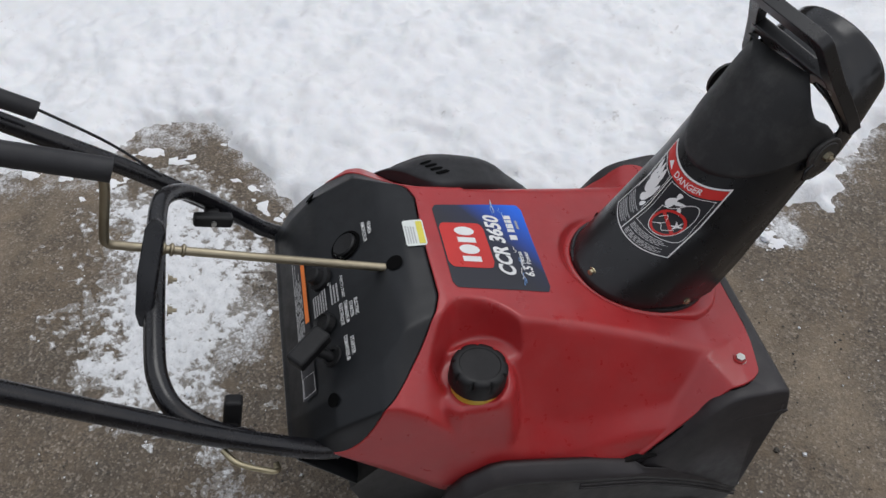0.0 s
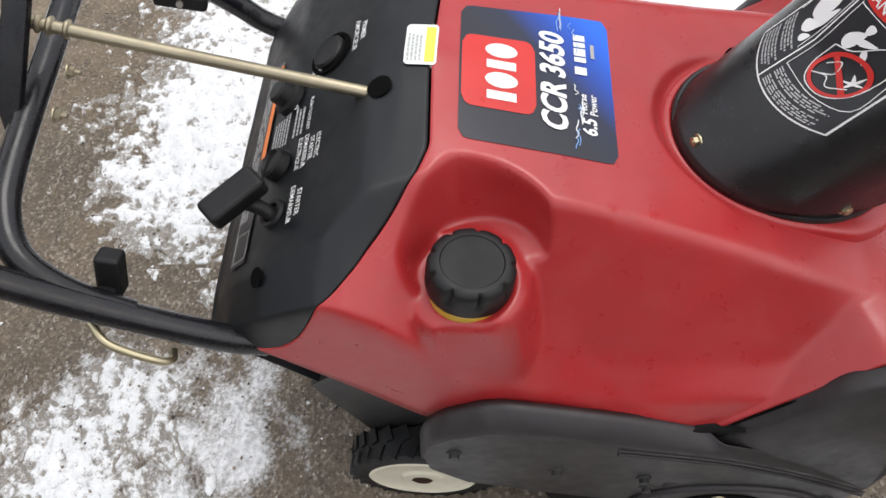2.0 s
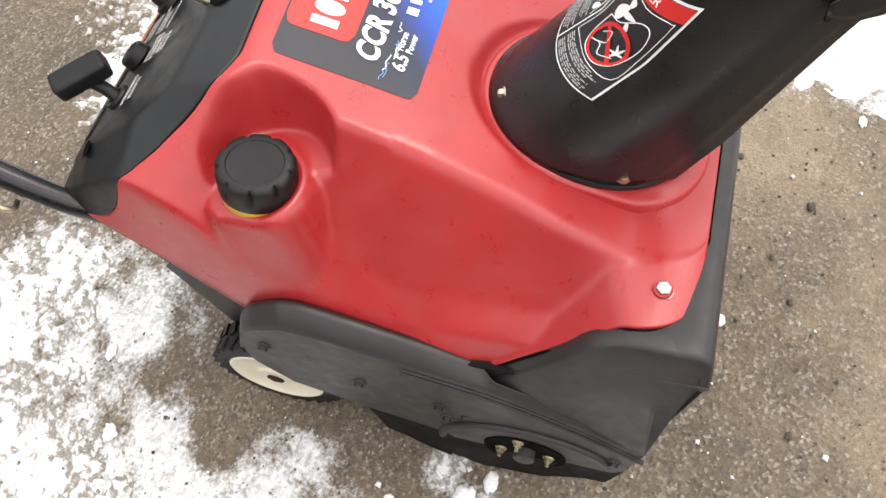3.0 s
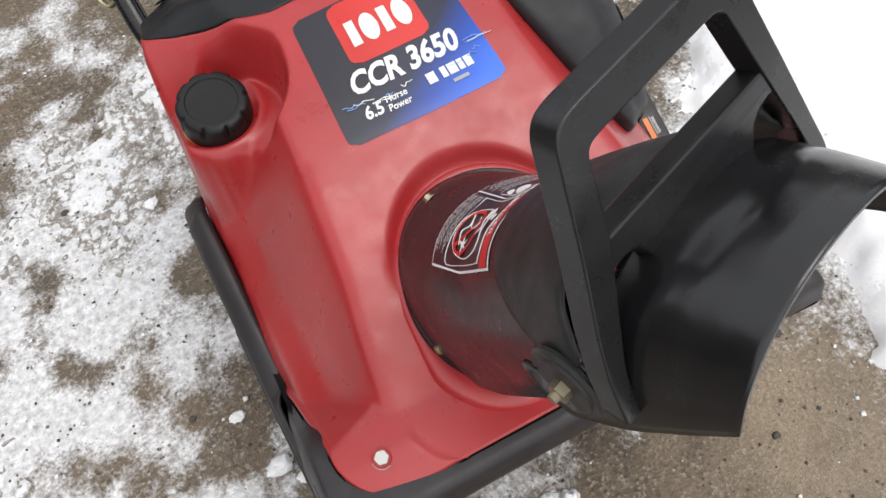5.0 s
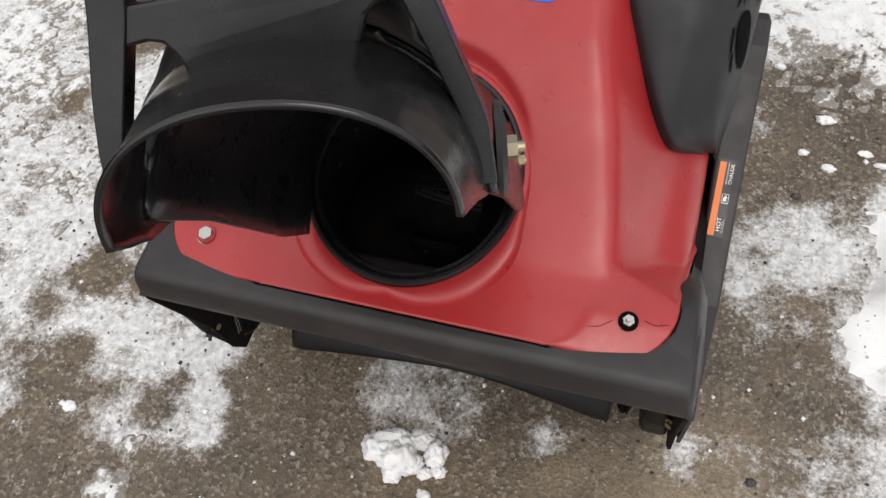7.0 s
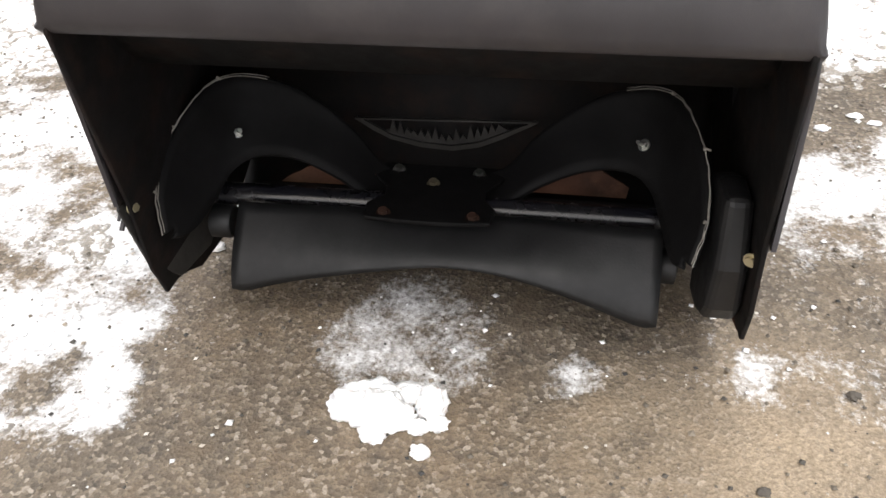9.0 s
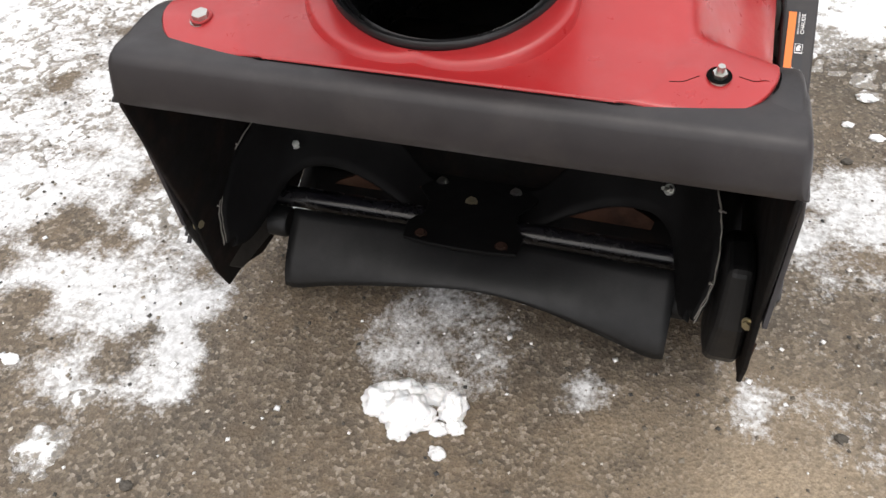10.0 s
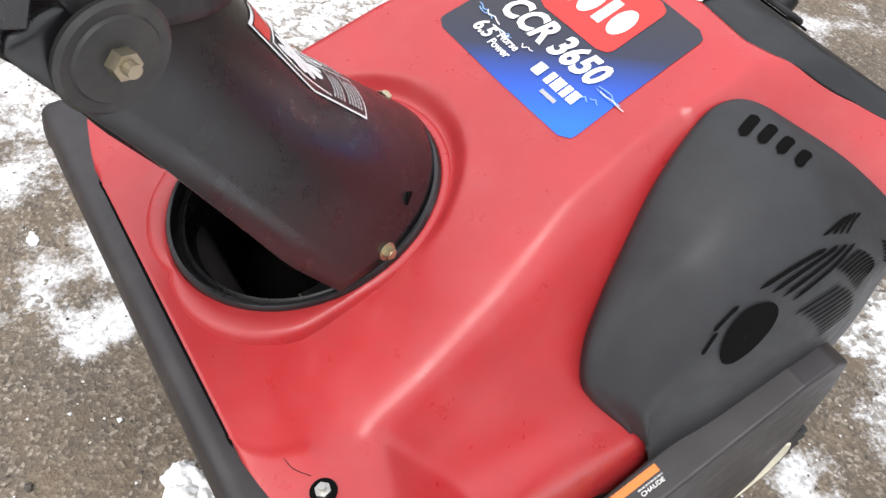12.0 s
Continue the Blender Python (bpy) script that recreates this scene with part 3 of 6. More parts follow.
# cowl cross-sections from the right-hand lower edge to the left-hand one, at places along the machine
RING = Vector((-0.015, 0.082, 0.475))
RING_SLOPE = 0.27


def table(*rows):
    a = np.array(rows)
    return lambda y: (np.interp(y, a[:, 0], a[:, 1]), np.interp(y, a[:, 0], a[:, 2]))


SEC = [
    table((0.03, -0.236, 0.372), (0.06, -0.241, 0.366), (0.09, -0.246, 0.358), (0.125, -0.252, 0.330), (0.145, -0.256, 0.310), (0.18, -0.258, 0.318), (0.22, -0.258, 0.333), (0.30, -0.258, 0.335),
          (0.36, -0.258, 0.335), (0.40, -0.252, 0.325), (0.432, -0.246, 0.322), (0.50, -0.238, 0.395), (0.57, -0.231, 0.466), (0.60, -0.222, 0.455), (0.62, -0.205, 0.44)),
    table((0.03, -0.228, 0.390), (0.06, -0.233, 0.384), (0.09, -0.238, 0.375), (0.125, -0.243, 0.362), (0.221, -0.243, 0.357), (0.309, -0.243, 0.374),
          (0.392, -0.242, 0.441), (0.438, -0.238, 0.508), (0.469, -0.234, 0.538), (0.49, -0.230, 0.541), (0.552, -0.224, 0.507), (0.59, -0.218, 0.478), (0.62, -0.195, 0.447)),
    table((-0.033, -0.172, 0.4375), (0.0, -0.172, 0.4435), (0.03, -0.172, 0.446), (0.085, -0.166, 0.470), (0.147, -0.155, 0.498), (0.22, -0.148, 0.532), (0.287, -0.142, 0.556), (0.34, -0.138, 0.572),
          (0.393, -0.128, 0.588), (0.45, -0.146, 0.590), (0.484, -0.175, 0.570), (0.552, -0.186, 0.527), (0.59, -0.18, 0.492), (0.62, -0.165, 0.452)),
    table((-0.033, 0.0, 0.438), (0.0, 0.0, 0.440), (0.1, 0.0, 0.470), (0.2, 0.0, 0.517), (0.25, 0.0, 0.541), (0.31, 0.0, 0.564), (0.37, 0.0, 0.587),
          (0.40, 0.0, 0.597), (0.43, 0.0, 0.601), (0.455, 0.0, 0.592), (0.51, 0.0, 0.557), (0.55, 0.0, 0.530), (0.59, 0.0, 0.495), (0.62, 0.0, 0.455)),
    table((-0.033, 0.172, 0.4375), (0.0, 0.172, 0.4435), (0.03, 0.172, 0.446), (0.085, 0.166, 0.468), (0.147, 0.152, 0.494), (0.22, 0.130, 0.532), (0.287, 0.120, 0.557), (0.34, 0.116, 0.573),
          (0.393, 0.114, 0.589), (0.45, 0.138, 0.590), (0.484, 0.175, 0.570), (0.552, 0.186, 0.527), (0.59, 0.18, 0.492), (0.62, 0.165, 0.452)),
    table((0.03, 0.228, 0.392), (0.06, 0.233, 0.388), (0.09, 0.239, 0.382), (0.125, 0.246, 0.374), (0.235, 0.250, 0.374), (0.309, 0.246, 0.39),
          (0.392, 0.240, 0.45), (0.438, 0.236, 0.508), (0.469, 0.232, 0.538), (0.49, 0.230, 0.541), (0.552, 0.224, 0.507), (0.59, 0.218, 0.478), (0.62, 0.195, 0.447)),
    table((0.03, 0.236, 0.374), (0.06, 0.241, 0.368), (0.09, 0.246, 0.360), (0.125, 0.252, 0.322), (0.145, 0.257, 0.300), (0.22, 0.258, 0.305), (0.36, 0.258, 0.335),
          (0.432, 0.246, 0.335), (0.50, 0.238, 0.395), (0.57, 0.231, 0.466), (0.60, 0.222, 0.455), (0.62, 0.205, 0.44)),
]
SEGS = (10, 32, 48, 48, 32, 10)
NU = sum(SEGS) + 1
YF, YR = -0.033, 0.62
YS = np.arange(YF, YR + 0.0001, 0.003)
CAP = Vector((-0.192, 0.371, 0.511))
BOWL = Vector((-0.180, 0.360))


def ring_plane(y):
    return RING.z + RING_SLOPE * (y - RING.y)


def shrink(y):
    """The front corners of the cowl are rounded in plan."""
    r, d = 0.055, y - YF
    return 0.0 if d >= r else r - math.sqrt(max(0.0, r * r - (r - d) ** 2))


SEAM_K = (0, 10, 20, 30, 37, 42, 62, 82, 87, 94, 104, 114, 124)
SEAM_Y = (0.57, 0.492, 0.464, 0.432, 0.408, 0.399, 0.402, 0.399, 0.408, 0.440, 0.490, 0.528, 0.60)
SEAM_EDGES = np.concatenate(([0], np.cumsum((10, 26, 26, 26, 26, 10))))
GRID_EDGES = np.concatenate(([0], np.cumsum(SEGS)))
SEAM = np.interp(np.arange(NU), np.interp(SEAM_K, SEAM_EDGES, GRID_EDGES), SEAM_Y)
for _ in range(3):
    SEAM[1:-1] = 0.25 * SEAM[:-2] + 0.5 * SEAM[1:-1] + 0.25 * SEAM[2:]


def cowl_grid():
    g = np.zeros((len(YS), NU, 3))
    for i, y in enumerate(YS):
        pts = [s(y) for s in SEC]
        k, e = 0, shrink(y)
        lim = 0.236 - e
        for j, n in enumerate(SEGS):
            (xa, za), (xb, zb) = pts[j], pts[j + 1]
            for m in range(n + (j == len(SEGS) - 1)):
                s = m / n
                x, z = xa + (xb - xa) * s, za + (zb - za) * s
                if y < 0.025:
                    x = x * lim / 0.236
                g[i, k] = (x, y, z)
                k += 1
    for _ in range(2):
        g[:, 1:-1, 0] = 0.25 * g[:, :-2, 0] + 0.5 * g[:, 1:-1, 0] + 0.25 * g[:, 2:, 0]
        g[:, 1:-1, 2] = 0.25 * g[:, :-2, 2] + 0.5 * g[:, 1:-1, 2] + 0.25 * g[:, 2:, 2]
        g[1:-1, :, 2] = 0.25 * g[:-2, :, 2] + 0.5 * g[1:-1, :, 2] + 0.25 * g[2:, :, 2]
    for i in range(len(YS)):
        for k in range(NU):
            x, y, z = g[i, k]
            # the flank is folded: a steep upper face, a valley, and a ledge towards the edge
            wide = abs(x)
            edge_in = float(np.interp(y, (0.03, 0.085, 0.147, 0.22, 0.287), (0.172, 0.166, 0.155, 0.148, 0.142)))
            if edge_in < wide < 0.243 and 0.03 < y < 0.33:
                fold = (wide - edge_in) / (0.213 - edge_in) if wide < 0.213 else (0.243 - wide) / 0.030
                z -= 0.015 * fold * min(1.0, (y - 0.03) / 0.05) * min(1.0, (0.33 - y) / 0.06)
            # level shelf round the screws, falling away to the rear and meeting the flank in a valley
            ax = abs(x) * (0.236 / (0.236 - shrink(y)) if y < 0.025 else 1.0)
            if ax > 0.15 and y < 0.17:
                fall = y - (0.050 - 0.36 * (ax - 0.172))
                fall = 0.5 * (fall + math.sqrt(fall * fall + 0.00003))
                level = min(0.4455, 0.4378 + 0.22 * (y + 0.033))
                z = max(z, level - 0.08 * (ax - 0.172) - 0.86 * fall - (0.003 if k in (0, NU - 1) else 0.0) - max(0.0, 0.166 - ax) * 0.6)
            # seat of the chute ring, sunk at the rear and raised in front
            r = math.hypot(x - RING.x, (y - RING.y) / (1.12 if y > RING.y else 1.0))
            if r < 0.16:
                top = ring_plane(y) - 0.004
                z = min(z, top + max(0.0, r - 0.106) * 2.4)
            # scoop round the filler cap
            r = math.hypot(x - CAP.x, y - CAP.y)
            if r < 0.14 and y < 0.45:
                rb = math.hypot(x - BOWL.x, y - BOWL.y) + 0.06 * min(1.0, max(0.0, (y - SEAM[k] + 0.026) / 0.024)) ** 2
                z = min(z, CAP.z + max(0.0, rb - 0.058) * 4.4 + max(0.0, rb - 0.077) * 20)
                if r < 0.056 and x > -0.238:
                    z = max(z, CAP.z - max(0.0, r - 0.048) * 0.8)
                z += 0.007 * math.exp(-((math.hypot(x - CAP.x, y - CAP.y - 0.008) - 0.050) / 0.005) ** 2) * min(1.0, max(0.0, (0.062 - rb) / 0.006)) * min(1.0, max(0.0, (x + 0.243) / 0.006))
            g[i, k, 2] = z
    for _ in range(2):
        g[1:-1, 1:-1, 2] = 0.5 * g[1:-1, 1:-1, 2] + 0.125 * (g[:-2, 1:-1, 2] + g[2:, 1:-1, 2] + g[1:-1, :-2, 2] + g[1:-1, 2:, 2])
    # soften the folds of the flanks
    for a, b2 in ((8, 58), (NU - 58, NU - 8)):
        rows_end = 95 if a == 8 else 120
        for _ in range(6 if a == 8 else 16):
            part_z = g[14:rows_end, a:b2, 2]
            g[14:rows_end, a + 1:b2 - 1, 2] = 0.25 * part_z[:, :-2] + 0.5 * part_z[:, 1:-1] + 0.25 * part_z[:, 2:]
    return g


COWL = cowl_grid()


def cowl_point(k, y):
    """The cowl's surface at column k and distance y along the machine."""
    f = min(max((y - YF) / 0.003, 0), len(YS) - 1.001)
    i = int(f)
    p = COWL[i, k] * (1 - (f - i)) + COWL[i + 1, k] * (f - i)
    return Vector((p[0], y, p[2]))


def on_cowl(lift):
    def where(x, y):
        f = min(max((y - YF) / 0.003, 0), len(YS) - 1.001)
        i = int(f)
        row = COWL[i] * (1 - (f - i)) + COWL[i + 1] * (f - i)
        return (x, y, float(np.interp(x, row[:, 0], row[:, 2])) + lift)
    return where


# the chute hole is left open
rows = []
for v in range(0, 181):
    rows.append([cowl_point(k, YF + (SEAM[k] - YF) * v / 180) for k in range(NU)])
cowl_mesh = grid_mesh("engine_cowl", rows)
bm = bmesh.new()
bm.from_mesh(cowl_mesh)
bmesh.ops.delete(bm, geom=[f for f in bm.faces if math.hypot(f.calc_center_median().x - RING.x, f.calc_center_median().y - RING.y) < 0.096], context='FACES')
bm.normal_update()
bm.to_mesh(cowl_mesh)
bm.free()
cowl = thick(part("engine_cowl", cowl_mesh, RED, machine, "glossy red moulded plastic engine cowl"), 0.004)
rows = [[cowl_point(k, SEAM[k] + 0.0022 + (YR - SEAM[k] - 0.0022) * v / 60) - Vector((0, 0, 0.0015)) for k in range(NU)] for v in range(61)]
for drop, back in ((0.006, 0.002), (0.03, -0.004), (0.10, -0.05), (0.2, -0.11)):
    rows.append([Vector((p.x * 0.985, p.y + back, p.z - drop)) for p in rows[60]])
panel = thick(part("control_panel", grid_mesh("control_panel", rows), PANEL, machine, "black moulded control panel"), 0.004)


# thin black tube added under the cowl's edge to paint the gap's shadow
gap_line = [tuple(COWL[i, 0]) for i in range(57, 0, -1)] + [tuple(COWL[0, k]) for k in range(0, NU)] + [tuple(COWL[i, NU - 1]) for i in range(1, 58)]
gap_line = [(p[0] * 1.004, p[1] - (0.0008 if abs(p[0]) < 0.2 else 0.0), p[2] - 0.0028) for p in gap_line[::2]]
part("edge_shade", tube("edge_shade", gap_line, 0.0014, steps=1, sides=8), GAPSHADE, cowl, "thin black line standing in for the gap's shadow under the cowl's edge")


# ---- hood and rotor housing ----
def hood():
    """The black front hood: a rolled profile across the machine, its ends turned down."""
    prof = [(0.024, 0.420), (0.020, 0.4275), (0.012, 0.4315), (0.0, 0.4340), (-0.030, 0.436), (-0.040, 0.4355), (-0.045, 0.434), (-0.0488, 0.4305), (-0.0505, 0.426), (-0.0530, 0.410),
            (-0.0530, 0.397), (-0.0515, 0.388), (-0.047, 0.3835), (-0.042, 0.387), (-0.040, 0.395), (-0.02, 0.404), (0.015, 0.404)]
    ends = (0.0, 0.2490, 0.2520, 0.2543, 0.2563, 0.2585, 0.2605, 0.2615, 0.2619)
    drop = (0.0, 0.0, 0.0012, 0.0045, 0.012, 0.022, 0.041, 0.047, 0.048)
    xs = sorted([-e for e in ends[1:]] + list(np.linspace(-0.24, 0.24, 13)) + [e + 0.003 for e in ends[1:]])
    rows = []
    for x in xs:
        d = float(np.interp(abs(x) - (0.003 if x > 0 else 0.0), ends, drop))
        rows.append([(x, y, max(z - d, 0.3885 + 0.1 * (z - 0.3835)) if z > 0.389 else z) for y, z in prof])
    ob = part("hood", grid_mesh("hood", rows, closed=True, caps=True), BLACK, machine, "satin black plastic front hood")
    ob.data.set_sharp_from_angle(angle=radians(50))


hood()


def cheek(side, name, label):
    """A shoulder of the hood: a narrow band along the red cowl's edge, a ridge, and the outer face below it."""
    edge = np.array([(-0.045, 0.205, 0.430), (-0.02, 0.212, 0.4345), (0.0, 0.224, 0.4375), (0.025, 0.235, 0.4380), (0.054, 0.240, 0.4235), (0.089, 0.245, 0.383), (0.125, 0.251, 0.343), (0.150, 0.2545, 0.320), (0.19, 0.256, 0.288)])
    ridge = np.array([(-0.045, 0.4325), (-0.02, 0.4355), (0.0, 0.4365), (0.025, 0.4345), (0.045, 0.4265), (0.065, 0.406), (0.087, 0.373), (0.12, 0.334), (0.150, 0.298), (0.19, 0.268)])
    rows = []
    for y in np.linspace(-0.045, 0.190, 48):
        xs, zs = np.interp(y, edge[:, 0], edge[:, 1]), np.interp(y, edge[:, 0], edge[:, 2])
        zr = np.interp(y, ridge[:, 0], ridge[:, 1])
        out = 0.2745 if side > 0 else 0.2715
        low = max(y, -0.014)
        inset = float(np.interp(y, (0.03, 0.12), (0.0085, 0.0)))
        pts = [(xs - 0.02, y, zs - 0.014), (xs - 0.003, y, zs - 0.004), (xs + 0.001, y, zs - 0.003), ((xs + 0.259 - inset) / 2, y, (zs + zr) / 2 - 0.001), (0.2575 - inset, y, zr), (0.2605 - inset, y, zr - 0.0012), (0.2628 - inset, y, zr - 0.0045),
               (out - 0.0045 - inset, y, zr - 0.022), (out - 0.001 - inset, y + 0.001, zr - 0.045), (out + 0.002 - inset * 0.6, max(y + 0.002, low - 0.02), zr - 0.08), (out + 0.007, low, 0.2)]
        rows.append([(side * p[0], p[1], p[2]) for p in pts])
    arr = np.array(rows)
    for _ in range(3):
        arr[1:-1, :, 2] = 0.25 * arr[:-2, :, 2] + 0.5 * arr[1:-1, :, 2] + 0.25 * arr[2:, :, 2]
    ob = thick(part(name, grid_mesh(name, arr.tolist(), flip=side < 0), BLACK, machine, label), 0.004)
    ob.data.set_sharp_from_angle(angle=radians(40))


cheek(-1, "hood_cheek", "black hood shoulder beside the drive cover")
cheek(1, "hood_cheek", "scuffed black hood shoulder")

SIDE = [(-0.053, 0.386), (-0.048, 0.41), (0.02, 0.40), (0.09, 0.31), (0.14, 0.27), (0.34, 0.27), (0.36, 0.2), (0.30, 0.08), (0.18, 0.02), (0.10, 0.030), (0.065, 0.052), (0.045, 0.060), (0.022, 0.062), (0.004, 0.11), (-0.008, 0.2)]
for xa, xb, lean in ((-0.2530, -0.2570, 0.075), (0.2565, 0.2615, -0.082)):
    pts = [(min(y, 0.33), z) for y, z in SIDE] if xa < 0 else SIDE
    bm = prism("side_plate", pts, xa - lean * 0.39, xb - lean * 0.39, shear=-lean)
    soften(part("side_plate", bm, DRUM, machine, "black steel housing side plate, worn at its lower edge"), 0.0015)
rows = []
for k in range(20):
    a = radians(118 - k * 9.6)
    z = 0.17 + 0.158 * math.sin(a)
    rows.append([(x, 0.145 + 0.175 * math.cos(a) * (1 if math.cos(a) > 0 else 1.05), z) for x in np.linspace(-0.256 - 0.075 * (0.39 - z), 0.259 + 0.082 * (0.39 - z), 41)])
rows.insert(0, [(x, -0.02, 0.400) for x in np.linspace(-0.254, 0.258, 41)])
drum_mesh = grid_mesh("rotor_drum", rows)
bm = bmesh.new()
bm.from_mesh(drum_mesh)
bmesh.ops.delete(bm, geom=[f for f in bm.faces if f.calc_center_median().z > 0.24 and math.hypot(f.calc_center_median().x - RING.x, f.calc_center_median().y - 0.14) < 0.045], context='FACES')
bm.to_mesh(drum_mesh)
bm.free()
thick(part("rotor_drum", drum_mesh, DRUM, machine, "black curved housing wall with rust and scuffs"), 0.003)
part("wear_strip", prism("wear_strip", [(0.018, 0.135), (0.023, 0.075), (0.036, 0.060), (0.060, 0.052), (0.050, 0.10)], 0.2835, 0.2875), RUST, machine, "rusty worn steel strip at the housing's lower corner")
part("scraper", prism("scraper", [(0.20, 0.010), (0.23, 0.008), (0.26, 0.03), (0.24, 0.05)], -0.26, 0.26), DRUM, machine, "black scraper bar touching the ground")
part("chute_throat", prism("chute_throat", [(-0.141, 0.121), (-0.120, 0.106), (-0.100, 0.095), (-0.062, 0.085), (-0.023, 0.082), (0.010, 0.089), (0.039, 0.103), (0.079, 0.127), (0.076, 0.1295), (0.035, 0.108), (0.008, 0.095), (-0.023, 0.0885), (-0.060, 0.091), (-0.098, 0.100), (-0.138, 0.1245)], 0.283, 0.287, axis='y'), SOOT, machine, "grey scuffed edge of the discharge throat")
part("throat_lip", prism("throat_lip", [(-0.141, 0.1215), (0.079, 0.1275), (0.079, 0.1295), (-0.141, 0.1235)], 0.281, 0.285, axis='y'), SOOT, machine, "thin grey upper lip of the discharge throat")
rnd = random.Random(8)
base_line = [(-0.105, 0.1035), (-0.090, 0.0975), (-0.062, 0.0915), (-0.023, 0.0890), (0.008, 0.0955), (0.033, 0.1075), (0.045, 0.1135)]
teeth = []
for k in range(33):
    x = -0.100 + k * 0.0043
    low = float(np.interp(x, [p[0] for p in base_line], [p[1] for p in base_line]))
    teeth.append((x, min(0.121, low + (rnd.uniform(0.010, 0.024) if k % 2 else rnd.uniform(0.003, 0.008)))))
part("throat_rust", prism("throat_rust", base_line + teeth[::-1], 0.286, 0.290, axis='y'), SOOT, machine, "rime and rust standing in the discharge throat")


# ---- rotor ----
def rotor():
    ax = (0.123, 0.118)
    me = tube("rotor_shaft", [(-0.252, *ax), (-0.08, *ax), (0.08, *ax), (0.236, *ax)], 0.0125, steps=2)
    part("rotor_shaft", me, TUBE, machine, "black steel rotor shaft")
    xs = np.linspace(-0.217, 0.211, 41)
    # lower rubber paddle, arched along its free edge
    rows = []
    for s in np.linspace(0, 1, 9):
        r = []
        for x in xs:
            c = (x + 0.003) / 0.214
            low = 0.045 + 0.059 * (1 - abs(c) ** 1.7) + 0.003 * math.sin(c * 5) + 0.14 * max(0.0, abs(c) - 0.93)
            z = 0.124 + (low - 0.124) * s
            r.append((x, 0.100 - 0.055 * math.sin(s * 1.5), z))
        rows.append(r)
    lower = thick(part("rotor_paddle", grid_mesh("rotor_paddle", rows), RUBBER, machine, "black rubber rotor paddle with an arched edge"), 0.007)
    # upper paddle: a narrow waist under the clamp between two tall curled wings
    upper = None
    top = [(-0.257, 0.014, 0.148), (-0.268, 0.040, 0.178), (-0.268, 0.080, 0.208), (-0.258, 0.120, 0.228), (-0.243, 0.155, 0.237), (-0.215, 0.178, 0.232), (-0.170, 0.190, 0.212), (-0.120, 0.188, 0.172), (-0.080, 0.180, 0.124), (-0.018, 0.170, 0.112)]
    low = [(-0.250, 0.016, 0.143), (-0.246, 0.030, 0.135), (-0.243, 0.055, 0.132), (-0.238, 0.085, 0.138), (-0.228, 0.115, 0.152), (-0.205, 0.135, 0.160), (-0.165, 0.140, 0.156), (-0.120, 0.135, 0.138), (-0.080, 0.128, 0.114), (-0.018, 0.120, 0.104)]
    for side in (-1, 1):
        def put(p):
            return p if side < 0 else Vector((-0.030 - p.x, p.y + 0.006, p.z + 0.002))
        a = [put(p) for p in curve_points(top, 5)]
        b3 = [put(p) for p in curve_points(low, 5)]
        rows = []
        for p, q in zip(a, b3):
            rows.append([q.lerp(p, k / 8) + Vector((0, 0.010 * math.sin(math.pi * k / 8), 0)) for k in range(9)])
        wing = thick(part("rotor_paddle", grid_mesh("rotor_paddle", rows, flip=side > 0), DARKRUBBER, machine, "black rubber rotor paddle wing with a frayed edge"), 0.007, 0)
        upper = upper or wing
        for d in (-0.003, 0.002):
            edge = [p + Vector((0.0006 * math.sin(i * 2.7), d - 0.001, 0.0015)) for i, p in enumerate(a[:28])]
            part("frayed_ply", tube("frayed_ply", edge, 0.0006, steps=2, sides=5), PLY, wing, "frayed pale fabric ply at the rubber's edge")
        rnd = random.Random(31 + side)
        for i in (5, 12, 21):
            p = a[i] + Vector((0, -0.004, 0.001))
            tuft = [p, p + Vector((rnd.uniform(-0.004, 0.004), -0.002, 0.004)), p + Vector((rnd.uniform(-0.006, 0.006), -0.001, 0.001))]
            part("frayed_ply", tube("frayed_ply", tuft, 0.0011, steps=3, sides=5), PLY, wing, "tuft of frayed fabric ply")
    # the clamp lies almost level over the shaft, its front edge lowered and bowed
    plate = [(-0.078, 0.070), (-0.045, 0.066), (-0.015, 0.065), (0.015, 0.066), (0.046, 0.070), (0.048, 0.098), (0.036, 0.118), (0.034, 0.140), (0.052, 0.168), (0.050, 0.194), (-0.088, 0.194), (-0.092, 0.168), (-0.070, 0.140), (-0.068, 0.118), (-0.082, 0.098)]
    bm = prism("rotor_clamp", plate, 0.0, 0.005, axis='z')
    for v in bm.verts:
        v.co.z += 0.1365 - 0.17 * (v.co.y - 0.076)
    hub = soften(part("rotor_clamp", bm, DARKRUBBER, machine, "black steel clamp plate bolted over the paddles"), 0.0015)
    for x, y, m in ((-0.060, 0.0775, RUST), (0.028, 0.0775, RUST), (-0.065, 0.177, ZINC), (0.023, 0.176, ZINC), (-0.022, 0.147, YELLOWZINC)):
        hex_bolt((x, y, 0.1412 - 0.17 * (y - 0.076)), (0, -0.17, 1), 0.0085, m, hub, "plated clamp bolt")
    for x, y, z, s in ((-0.226, 0.143, 0.1835, 0.010), (0.188, 0.153, 0.1875, 0.010), (-0.252, 0.063, 0.139, 0.0), (0.219, 0.069, 0.140, 0.0)):
        hex_bolt((x, y, z), (0.5 if x < 0 else -0.5, -0.6, 0.62), 0.0075, ZINC, upper, "zinc paddle bolt", s)
